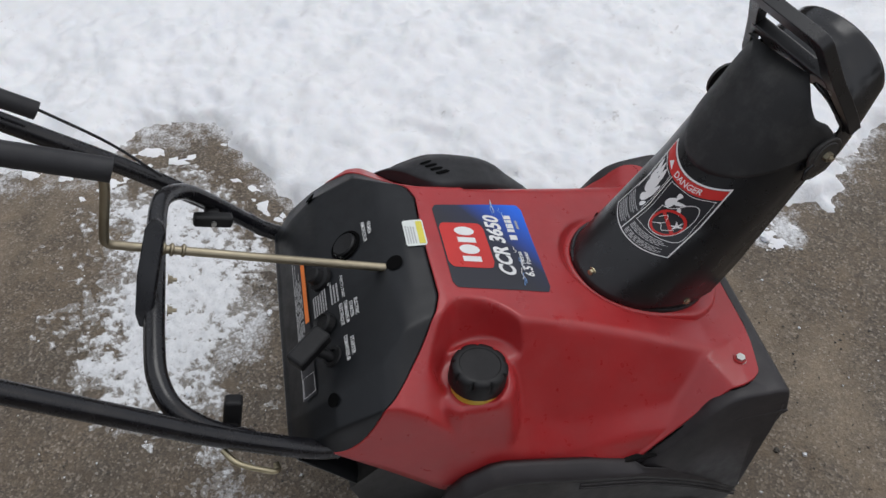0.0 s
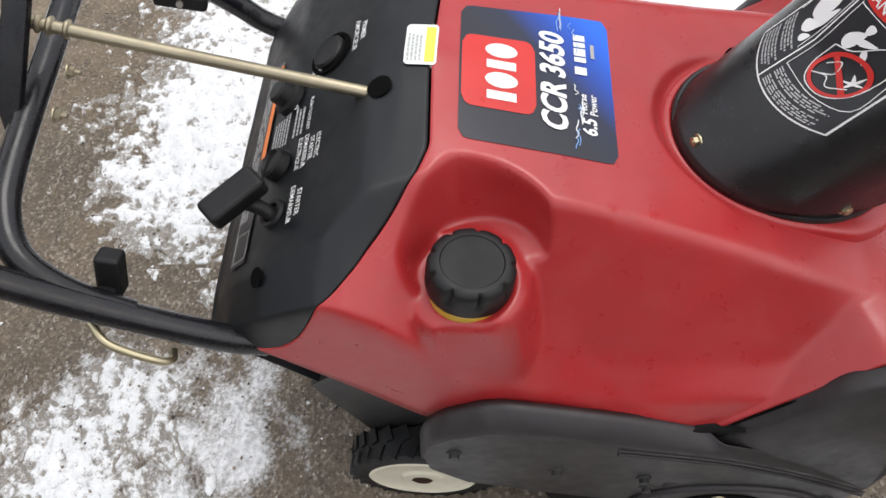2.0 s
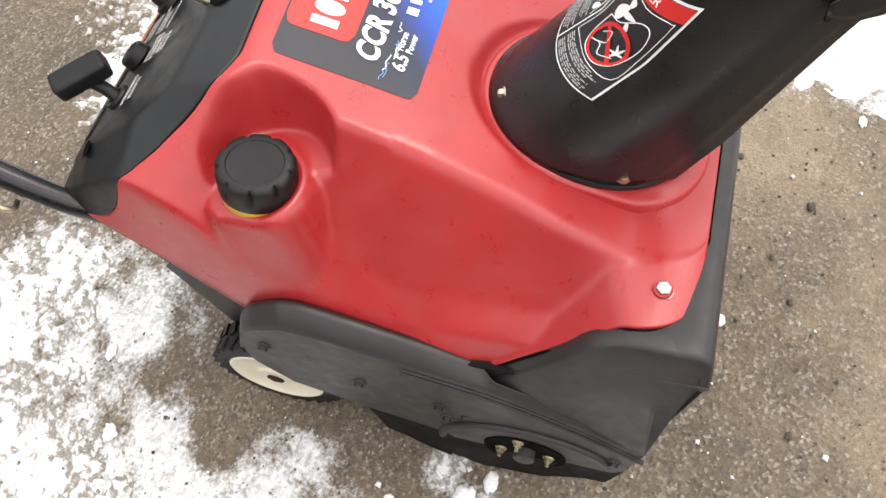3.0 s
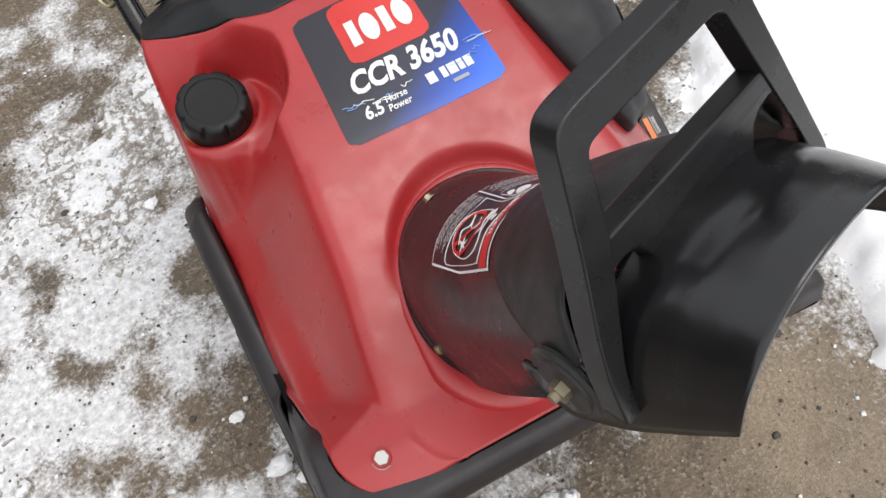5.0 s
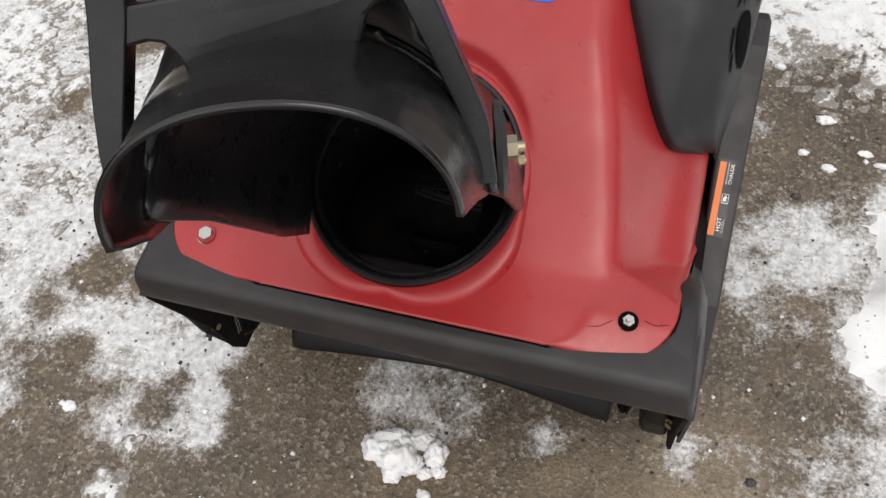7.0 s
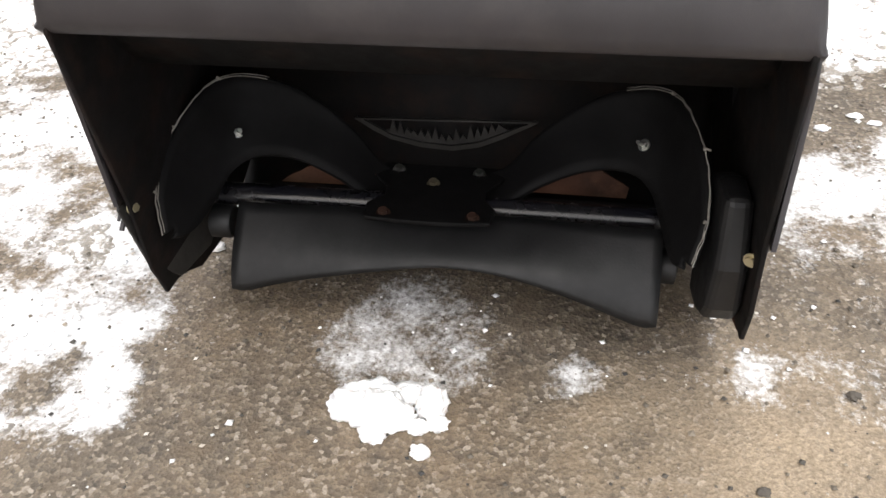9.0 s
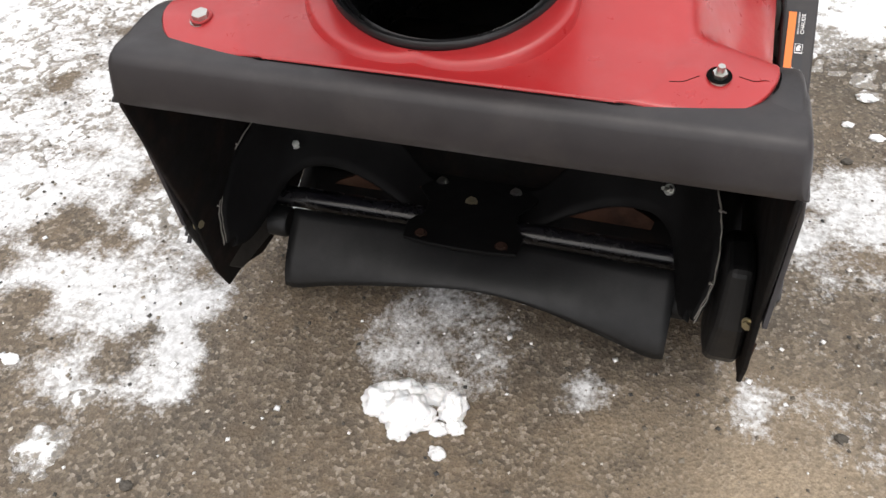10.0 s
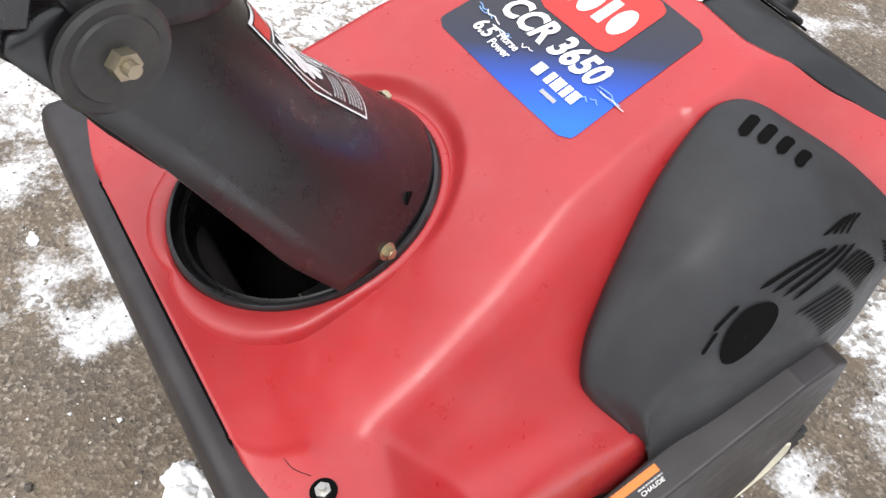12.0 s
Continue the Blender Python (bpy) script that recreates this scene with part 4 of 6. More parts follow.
    for line, sd in ((((-0.195, 0.112), (-0.162, 0.133), (-0.127, 0.141), (-0.087, 0.126), (-0.086, 0.112)), 1), (((0.059, 0.116), (0.070, 0.132), (0.095, 0.142), (0.150, 0.150), (0.180, 0.128), (0.178, 0.116)), 2)):
        rnd = random.Random(sd)
        rough = []
        for (xa, za), (xb, zb) in zip(line, line[1:]):
            rough += [(xa + (xb - xa) * k / 4, za + (zb - za) * k / 4 + rnd.uniform(-0.0015, 0.0015)) for k in range(4)]
        part("rust_patch", prism("rust_patch", rough + [line[-1]], 0.160, 0.162, axis='y'), RUST, hub, "flaky rust showing behind the shaft")
    part("bushing", turned("bushing", [(0.016, 0), (0.018, 0.003), (0.018, 0.022), (0.012, 0.024)], 20, towards((-0.228, 0.098, 0.100), (-1, 0, 0))), RUBBER, machine)
    part("bushing", turned("bushing", [(0.016, 0), (0.018, 0.003), (0.018, 0.022), (0.012, 0.024)], 20, towards((0.204, 0.090, 0.088), (1, 0, 0))), RUBBER, machine)


rotor()
bm = prism("skid_box", [(0.022, 0.098), (0.034, 0.076), (0.060, 0.060), (0.100, 0.050), (0.120, 0.12), (0.105, 0.195), (0.070, 0.214), (0.030, 0.218), (0.016, 0.15)], 0.2260, 0.2625)
for v in bm.verts:
    v.co.x += 0.082 * (0.30 - v.co.z) + (0.012 * (v.co.z - 0.06) / 0.15 if v.co.x < 0.245 else 0.0)
soften(part("skid_box", bm, RUBBER, machine, "black moulded guard inside the housing"), 0.008, 3)
hex_bolt((-0.2715, 0.0, 0.190), (1, -0.2, 0.1), 0.008, YELLOWZINC, machine, "brassy housing bolt")
hex_bolt((0.2735, 0.016, 0.165), (-0.6, -0.9, 0.2), 0.008, YELLOWZINC, machine, "brassy housing bolt")


# ---- cowl screws and cap ----
def cowl_screw(x, y, stud):
    z = on_cowl(0)(x, y)[2]
    n = Vector((0, -0.12, 1))
    z += 0.0008
    w = 0.66 if stud else 0.70
    # the stud's well is near-black to paint the shadow in its red recess
    part("screw_well", turned("screw_well", [(0.0130 * w, 0.0006), (0.0126 * w, 0.0012), (0.0108 * w, 0.0006), (0.0100 * w, -0.003), (0.004, -0.0035)], 28, towards((x, y, z), n)), GAPSHADE if stud else RED, cowl, "countersunk screw well")
    hex_bolt((x, y, z - (0.002 if stud else 0.0035)), n, 0.0092 if stud else 0.0120, ZINC, cowl, "zinc hexagon cowl screw", 0.006 if stud else 0.0)


cowl_screw(-0.195, 0.0, False)
cowl_screw(0.195, 0.0, True)
# hairline cracks beside the left-hand screw
for pts in ([(0.208, 0.004), (0.218, 0.002), (0.227, 0.005), (0.235, 0.003)], [(0.182, -0.002), (0.172, -0.009), (0.163, -0.011)]):
    part("crack", tube("crack", [on_cowl(0.0001)(*p) for p in pts], 0.0003, steps=4, sides=5), GAPSHADE, cowl, "hairline crack in the plastic")


def filler_cap():
    up = Vector((0.07, -0.18, 1)).normalized()
    base = Vector((CAP.x, CAP.y, CAP.z))
    part("filler_neck", turned("filler_neck", [(0.030, -0.01), (0.0335, -0.008), (0.0335, 0.0045), (0.030, 0.007)], 40, towards(base + Vector((-0.004, 0.0, 0)), up)), AMBER, cowl, "yellow filler neck under the cap")
    sides, rows = 72, []
    for r, z, k in ((0.0350, 0.0065, 0), (0.0370, 0.008, 0), (0.0375, 0.012, 0), (0.0374, 0.021, 0), (0.0373, 0.024, 0.55), (0.0372, 0.027, 0.9), (0.0370, 0.034, 1), (0.0358, 0.0375, 0.9), (0.0330, 0.0398, 0.5), (0.0290, 0.0405, 0.0), (0.0268, 0.0405, 0), (0.0258, 0.0392, 0), (0.012, 0.0390, 0)):
        row = []
        for i in range(sides):
            a = 2 * math.pi * i / sides
            g = max(0.0, math.cos(a * 9)) ** 6
            rr = r - 0.0042 * k * g
            row.append((rr * math.cos(a), rr * math.sin(a), z))
        rows.append(row)
    me = grid_mesh("fuel_cap", rows, closed=True, caps=True)
    me.set_sharp_from_angle(angle=radians(42))
    me.transform(towards(base - up * 0.0045, up, 12))
    part("fuel_cap", me, RUBBER, machine, "ribbed black plastic fuel cap")


filler_cap()


# ---- left-hand exhaust cover, guard plate, right-hand drive cover ----
def exhaust_cover():
    """The black bulged cover over the exhaust."""
    # stations from the lower front corner round over the top to the rear: inner edge, shoulder, outer bulge, lower edge
    st = (((0.252, 0.235, 0.362), (0.256, 0.238, 0.360), (0.259, 0.240, 0.352), (0.261, 0.242, 0.33)),
          ((0.238, 0.220, 0.390), (0.247, 0.227, 0.388), (0.256, 0.236, 0.370), (0.262, 0.245, 0.33)),
          ((0.218, 0.201, 0.416), (0.234, 0.213, 0.418), (0.252, 0.232, 0.395), (0.263, 0.25, 0.33)),
          ((0.205, 0.195, 0.433), (0.224, 0.210, 0.440), (0.252, 0.235, 0.405), (0.264, 0.258, 0.33)),
          ((0.188, 0.206, 0.455), (0.213, 0.222, 0.470), (0.254, 0.245, 0.415), (0.265, 0.27, 0.33)),
          ((0.172, 0.228, 0.478), (0.208, 0.240, 0.496), (0.257, 0.258, 0.425), (0.266, 0.28, 0.33)),
          ((0.158, 0.252, 0.502), (0.207, 0.258, 0.520), (0.260, 0.272, 0.440), (0.267, 0.29, 0.33)),
          ((0.140, 0.285, 0.535), (0.208, 0.285, 0.538), (0.263, 0.295, 0.452), (0.268, 0.305, 0.33)),
          ((0.124, 0.330, 0.562), (0.210, 0.325, 0.550), (0.266, 0.330, 0.465), (0.269, 0.335, 0.33)),
          ((0.122, 0.355, 0.568), (0.212, 0.355, 0.554), (0.268, 0.355, 0.470), (0.270, 0.358, 0.33)),
          ((0.132, 0.372, 0.567), (0.212, 0.372, 0.553), (0.268, 0.375, 0.470), (0.270, 0.38, 0.33)),
          ((0.154, 0.388, 0.558), (0.214, 0.390, 0.548), (0.267, 0.393, 0.467), (0.269, 0.398, 0.33)),
          ((0.186, 0.408, 0.546), (0.222, 0.410, 0.537), (0.265, 0.412, 0.458), (0.267, 0.415, 0.33)),
          ((0.217, 0.432, 0.528), (0.237, 0.433, 0.516), (0.262, 0.435, 0.445), (0.264, 0.438, 0.33)),
          ((0.238, 0.458, 0.505), (0.247, 0.460, 0.498), (0.258, 0.460, 0.440), (0.260, 0.462, 0.33)))
    rails = [curve_points([q[j] for q in st], 5) for j in range(4)]
    rows = []
    for inner, sh, out, low in zip(*rails):
        d = sh - inner
        g = min(1.0, (d.length + 0.004) / 0.035)
        pts = [inner + Vector((-0.003, 0.003, -0.012)) * g, inner + Vector((0, 0, 0.003)) * g, inner + d * 0.12 + Vector((0, 0, 0.010)) * g, inner + d * 0.5 + Vector((0, 0, 0.009)) * g, sh,
               (sh + out) / 2 + Vector((0.010, 0, 0.010)) * g, out, (out + low) / 2 + Vector((0.002, 0, 0)), low]
        rows.append(curve_points(pts, 6))
    arr = np.array([[tuple(p) for p in r] for r in rows])
    for _ in range(2):
        arr[1:-1] = 0.25 * arr[:-2] + 0.5 * arr[1:-1] + 0.25 * arr[2:]
    ob = thick(part("exhaust_cover", grid_mesh("exhaust_cover", arr[3:].tolist()), MATTE, machine, "matt black bulged exhaust cover with vent slots"), 0.002)

    def where(lift):
        def f(i, k):
            i, k = min(max(i, 0), 69.999), min(max(k, 0), 47.999)
            i0, k0 = int(i), int(k)
            p = Vector(arr[i0, k0]).lerp(Vector(arr[i0, k0 + 1]), k - k0).lerp(Vector(arr[i0 + 1, k0]).lerp(Vector(arr[i0 + 1, k0 + 1]), k - k0), i - i0)
            n = (Vector(arr[i0, k0 + 1]) - Vector(arr[i0, k0])).cross(Vector(arr[i0 + 1, k0]) - Vector(arr[i0, k0])).normalized()
            if n.x + n.z < 0:
                n = -n
            return p + n * lift
        return f

    def slot(a, b2, wide, label="vent slot, its shade painted as a dark sheet"):
        """A slot from a to b2 on the cover, wide in metres: a flat sheet whose dark colour paints the slot's shade."""
        w = where(0.0010)
        line = [w(a[0] + (b2[0] - a[0]) * q / 10, a[1] + (b2[1] - a[1]) * q / 10) for q in range(11)]
        lift = where(0.0016)(*a) - w(*a)
        d = (line[-1] - line[0]).normalized()
        side = d.cross(lift).normalized() * (wide / 2)
        ln = (line[-1] - line[0]).length
        rows2 = []
        for q, p in enumerate(line):
            e = min(q, 10 - q) / 10 * ln
            r = min(1.0, e / (wide / 2) + 0.02)
            f = math.sqrt(max(0.0, 1 - (1 - r) ** 2))
            rows2.append([p - side * f, p + side * f])
        part("vent_slot", grid_mesh("vent_slot", rows2), GAPSHADE, ob, label)

    for k in range(4):
        slot((41.5 + 1.5 * k, 16.2 + 1.7 * k), (46.0 + 1.9 * k, 14.9 + 1.7 * k), 0.0085, "oval vent slot, its shade painted as a dark sheet")
    for k in range(4):
        slot((44.3 + 1.9 * k, 27.6 + 0.25 * k), (52.0 + 1.7 * k, 27.0 - 0.1 * k), 0.0024)
    for k in range(4):
        slot((36.0 + 1.0 * k, 28.9 + 0.9 * k), (44.3 + 2.6 * k, 28.7 + 0.25 * k), 0.0034)
    for a, b2 in (((27.0, 30.9), (30.0, 30.0)), ((29.6, 29.7), (33.5, 29.1))):
        slot(a, b2, 0.0030)
    # two round-ended grilles of fine slots beside the port, and a third behind them
    for k in range(9):
        q = k / 8
        slot((46.0 + 8.0 * q, 31.0 + 3.4 * q), (57.0 - 3.0 * (1 - math.sin(math.pi * q)) + 5.0 * q, 30.2 + 2.2 * q), 0.0022)
        slot((39.5 + 7.0 * q, 33.2 + 4.6 * q), (49.5 - 2.0 * (1 - math.sin(math.pi * q)) + 10.0 * q, 32.8 + 4.4 * q), 0.0022)
        if k > 2:
            slot((61.0 + 2.0 * q, 27.4 + 3.4 * q), (67.5, 26.2 + 4.0 * q), 0.0018)
    # the port is a flat dark sheet; the opening's shade is its colour
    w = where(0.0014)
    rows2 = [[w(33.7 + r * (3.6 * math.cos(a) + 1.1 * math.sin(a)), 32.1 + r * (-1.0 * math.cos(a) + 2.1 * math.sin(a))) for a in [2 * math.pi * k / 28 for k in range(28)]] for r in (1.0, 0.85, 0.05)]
    part("exhaust_port", grid_mesh("exhaust_port", rows2, closed=True), GAPSHADE, ob, "round exhaust opening, its shade painted as a dark sheet")


exhaust_cover()


def guard_plate():
    out = [(0.105, 0.290), (0.16, 0.312), (0.25, 0.356), (0.352, 0.412), (0.385, 0.418), (0.408, 0.405), (0.425, 0.35), (0.435, 0.25), (0.43, 0.16), (0.40, 0.105), (0.33, 0.08), (0.20, 0.09), (0.12, 0.11), (0.03, 0.16), (0.01, 0.21)]
    bm = prism("guard_plate", out, 0.2585, 0.291)
    for v in bm.verts:
        if v.co.x < 0.27:
            v.co.x += 0.09 * max(0.0, 0.36 - v.co.z)
    ob = soften(part("guard_plate", bm, BLACK, machine, "black guard plate with an orange warning strip"), 0.004, 3)

    def where(s, w):
        y = 0.170 + s
        return (0.2648 + w, y, float(np.interp(y, [p[0] for p in out[:5]], [p[1] for p in out[:5]])) + 0.0012)
    sheet_on("warning_label", where, ((0.0, 0.0), (0.074, 0.0165)), INKBLACK, ob, "narrow black and orange hot-surface label")

    def higher(s, w):
        p = where(s, w)
        return (p[0], p[1], p[2] + 0.0006)
    sheet_on("orange_band", higher, ((0.001, 0.0005), (0.071, 0.0072)), ORANGE, ob, "orange warning band")
    print_bars(higher, ((0.004, 0.0128), (0.018, 0.0158)), 2, GREY, ob, 4)
    lettering("HOT", 0.0062, lambda a, b2: higher(0.012 + a, 0.0103 - b2), WHITE, ob)
    lettering("CHAUDE", 0.0048, lambda a, b2: higher(0.060 + a, 0.0138 - b2), WHITE, ob)
    sheet_on("pictogram", higher, ((0.032, 0.0085), (0.041, 0.0155)), WHITE, ob, "white warning pictogram")
    sheet_on("pictogram", lambda a, b2: (higher(a, b2)[0], higher(a, b2)[1], higher(a, b2)[2] + 0.0004), ((0.0327, 0.0090), (0.0403, 0.0150)), INKBLACK, ob, "black field of the pictogram")
    part("pictogram", mesh_of("pictogram", [tuple(Vector(higher(*p)) + Vector((0, 0, 0.0008))) for p in ((0.0335, 0.0100), (0.0365, 0.0096), (0.0395, 0.0120), (0.0375, 0.0140), (0.0355, 0.0125), (0.0340, 0.0142))], [(0, 1, 2, 3, 4, 5)]), WHITE, ob, "white hand shape in the pictogram")
    print_bars(higher, ((0.050, 0.0085), (0.072, 0.0112)), 1, GREY, ob, 6)


guard_plate()


def drive_cover():
    out = [(-0.014, 0.196), (0.06, 0.254), (0.144, 0.302), (0.243, 0.333), (0.318, 0.359), (0.366, 0.364), (0.402, 0.347), (0.424, 0.325), (0.436, 0.285), (0.434, 0.240), (0.40, 0.190), (0.31, 0.150), (0.22, 0.118), (0.18, 0.070), (0.12, 0.044), (0.05, 0.060), (0.004, 0.118)]
    ob = soften(part("drive_cover", prism("drive_cover", out, -0.2755, -0.2785), SOOT, machine, "dusty black drive belt cover"), 0.004, 3)
    # a broad bevelled shoulder runs from the cowl's edge down to the cover's face
    top = np.array([(-0.02, 0.206), (0.0, 0.228), (0.086, 0.287), (0.145, 0.315), (0.226, 0.349), (0.302, 0.374), (0.347, 0.388), (0.367, 0.387), (0.405, 0.364), (0.427, 0.336), (0.440, 0.296)])
    rows = []
    for y in np.linspace(0.010, 0.438, 72):
        zt = float(np.interp(y, top[:, 0], top[:, 1]))
        zo = float(np.interp(y, [p[0] for p in out[:9]], [p[1] for p in out[:9]])) + 0.003
        inner = float(np.interp(y, (0.146, 0.165), (-0.2690, -0.250)))
        pts = ((-0.250, zt - 0.004), (-0.2565, zt), (-0.262, zt - 0.002), (-0.2740, zo + 0.003), (-0.2775, zo - 0.002), (-0.2788, zo - 0.009))
        rows.append([(min(x, inner - 0.0008 * k), y, z) for k, (x, z) in enumerate(pts)])
    thick(part("cover_ledge", grid_mesh("cover_ledge", rows, flip=True), BLACK, ob, "bevelled black top ledge of the cover"), 0.003)
    for off, r in ((0.012, 0.0016), (0.023, 0.0024)):
        rim = [(-0.2790, y - (0.004 if y > 0.3 else 0.0), z - off) for y, z in out[:4]]
        part("cover_rim", tube("cover_rim", rim, r, steps=5, sides=8), BLACK, ob, "raised black rim of the cover")
    arc = [(-0.2795, 0.118 + 0.104 * math.cos(a), 0.108 + 0.088 * math.sin(a)) for a in [radians(4 + k * 14) for k in range(12)]]
    part("cover_rib", tube("cover_rib", arc, 0.0055, steps=3, sides=10), BLACK, ob, "curved rib over the pulley")
    # closed dish; its near-black colour paints the shade of the pulley opening
    part("pulley_recess", turned("pulley_recess", [(0.050, 0.0), (0.0495, 0.0016), (0.045, 0.0012), (0.042, 0.0004), (0.004, 0.0004)], 36, towards((-0.2787, 0.120, 0.112), (-1, 0, 0))), GAPSHADE, ob, "round pulley opening, its shade painted as a dark disc")
    part("shaft_end", turned("shaft_end", [(0.013, 0.0), (0.013, 0.012), (0.009, 0.015), (0.002, 0.015)], 20, towards((-0.2785, 0.119, 0.118), (-1, 0, 0))), SOOT, ob)
    for y, z in ((0.126, 0.146), (0.149, 0.108), (0.091, 0.108)):
        hex_bolt((-0.2793, y, z), (-1, 0, 0.05), 0.0085, YELLOWZINC, ob, "brassy pulley bolt", 0.006)
    for y, z in ((0.402, 0.302), (0.302, 0.246), (0.212, 0.222), (0.207, 0.186), (0.016, 0.152)):
        hex_bolt((-0.2787, y, z), (-1, 0, 0), 0.0095, SOOT, ob, "black cover screw")


drive_cover()


# ---- wheels ----
def wheel(x, y, r, width):
    """A rubber tyre with cross lugs on an ivory plastic rim; its face looks away from the machine."""
    s = -1 if x < 0 else 1
    ob = part("wheel", turned("wheel", [(r * 0.72, -width / 2), (r * 0.90, -width / 2), (r * 0.965, -width * 0.42), (r * 0.975, 0), (r * 0.965, width * 0.42), (r * 0.90, width / 2), (r * 0.735, width / 2), (r * 0.72, width * 0.42)], 60, towards((x, y, r), (s, 0, 0))), RUBBER, machine, "black rubber wheel tyre")
    bm = bmesh.new()
    for k in range(26):
        for side in (-1, 1):
            c = bmesh.ops.create_cube(bm, size=1.0)
            m = Matrix.Translation((x, y, r)) @ pose(0, 0, 0, k * 360 / 26 + (7 if side > 0 else 0), 0, 0) @ Matrix.Translation((side * width * 0.25, 0, r * 0.965)) @ pose(0, 0, 0, 0, 0, side * 20) @ Matrix.Diagonal((width * 0.46, r * 0.11, r * 0.075, 1))
            bmesh.ops.transform(bm, matrix=m, verts=c["verts"])
    part("tread", bm, RUBBER, ob, "rubber tread lugs")
    part("rim", turned("rim", [(r * 0.73, width * 0.40), (r * 0.735, width * 0.5), (r * 0.70, width * 0.54), (r * 0.66, width * 0.47), (r * 0.30, width * 0.45), (r * 0.26, width * 0.53), (r * 0.14, width * 0.55), (r * 0.10, width * 0.5)], 48, towards((x, y, r), (s, 0, 0))), RIM, ob, "ivory plastic wheel rim")
    part("axle_end", turned("axle_end", [(r * 0.15, width * 0.40), (r * 0.15, width * 0.56), (r * 0.1, width * 0.6), (0.002, width * 0.6)], 6, towards((x, y, r), (s, 0, 0))), RUST, ob, "rusty axle end")


wheel(-0.228, 0.466, 0.090, 0.042)
wheel(0.256, 0.466, 0.090, 0.042)
part("engine_base", prism("engine_base", [(0.345, 0.10), (0.52, 0.14), (0.56, 0.30), (0.50, 0.36), (0.36, 0.36), (0.345, 0.32)], -0.205, 0.205), SOOT, machine, "dark engine base under the cowl")
part("axle", tube("axle", [(-0.235, 0.466, 0.090), (0, 0.466, 0.090), (0.262, 0.466, 0.090)], 0.007, steps=2), SOOT, machine)

# ---- discharge chute ----
YAW = radians(17.5)
UX = Vector((math.cos(YAW), math.sin(YAW), 0))
VX = Vector((math.sin(YAW), -math.cos(YAW), 0))
HINGE = Vector((0.007, -0.0685, 0.7195))


def ring():
    n = Vector((0, -RING_SLOPE, 1)).normalized()
    prof = [(0.0985, -0.012), (0.0990, 0.001), (0.0975, 0.003), (0.0960, 0.003), (0.0945, 0.0), (0.0935, -0.006), (0.0905, -0.008), (0.0880, -0.006), (0.0865, -0.015), (0.0865, -0.085)]
    rows = [[(r * math.cos(2 * math.pi * k / 64), r * math.sin(2 * math.pi * k / 64) * (1.12 if k < 32 else 1.0), z if z > -0.05 else z - 0.035 * (1 + math.sin(2 * math.pi * k / 64))) for k in range(64)] for r, z in prof]
    me = grid_mesh("chute_ring", rows, closed=True)
    me.set_sharp_from_angle(angle=radians(40))
    me.transform(towards(RING, n))
    return thick(part("chute_ring", me, CHUTE, machine, "black round ring below the chute"), 0.002, 0)


ring()


def chute_seat():
    """The raised red plinth in the cowl that carries the ring: round behind, squared off in front."""
    def lim(t):
        front = max(0.0, -math.sin(t))
        return 0.1045 + (0.0125 * abs(math.sin(2 * t)) ** 0.8 - 0.004 * front ** 4) * min(1.0, front * 2.5)
    rows = []
    for dr, dz, inner in ((0, -0.03, 0.0965), (0, -0.0025, 0.0965), (0, -0.0015, 0.0985), (-0.0035, -0.0018, 0), (-0.0012, -0.0028, 0), (0.0004, -0.0052, 0), (0.0022, -0.014, 0), (0.004, -0.04, 0)):
        r = []
        for k in range(120):
            t = 2 * math.pi * k / 120
            d = inner if inner else lim(t) + dr
            x, y = RING.x + d * math.cos(t), RING.y + d * math.sin(t) * (1.12 if k < 60 else 1.0)
            r.append((x, y, ring_plane(y) + dz))
        rows.append(r)
    me = grid_mesh("chute_seat", rows, closed=True)
    me.set_sharp_from_angle(angle=radians(60))
    part("chute_seat", me, RED, cowl, "raised red plinth round the chute ring")


chute_seat()
RADIUS = 0.0965


def chute_section(h):
    """The U-shaped wall of the chute; h runs from the ring to the hinge and a little on."""
    c = RING.lerp(HINGE, h)
    pts = []
    ext = 0.050 - 0.012 * h if h < 1.0 else 0.038 * max(0.0, 1 - (h - 1.0) * 6)
    wide, deep = RADIUS - 0.006 * h, RADIUS + 0.0135 + 0.006 * h
    tilt = RING_SLOPE * (1 - min(1.0, h * 1.4))
    wrap = 90.0 if h <= 1.07 else max(32.0, 90.0 - (h - 1.07) * 190)
    for k in range(41):
        a = radians(-wrap + 2 * wrap * k / 40)
        p = UX * (wide * math.sin(a)) - VX * (deep * math.cos(a))
        pts.append(p)
    pts = [pts[0] + VX * ext, pts[0] + VX * ext * 0.5] + pts + [pts[-1] + VX * ext * 0.5, pts[-1] + VX * ext]
    lean = 0.42 * min(1.0, h * 1.4)
    out = []
    for p in pts:
        z = tilt * p.y + lean * p.dot(VX) + 0.36 * max(0.0, p.dot(VX)) * max(0.0, 1 - 4 * h)
        out.append(c + p + Vector((0, 0, z)))
    return out


def chute():
    rows = [chute_section(h) for h in np.linspace(0.0, 1.42, 32)]
    ob = thick(part("discharge_chute", grid_mesh("discharge_chute", rows, flip=True), CHUTE, machine, "black plastic discharge chute leaning forward"), 0.004)
    for at in ((-0.049, 0.174, 0.514), (-0.108, 0.049, 0.482), (0.080, 0.107, 0.491)):
        v = Vector(at)
        n = (v - RING)
        n.z = 0.02
        n.normalize()
        spot = Vector((RING.x, RING.y, v.z)) + Vector((n.x, n.y, 0)) * (RADIUS + 0.0005)
        hex_bolt(spot, n, 0.0085, YELLOWZINC, ob, "brassy chute bolt", 0.0015)
    return ob


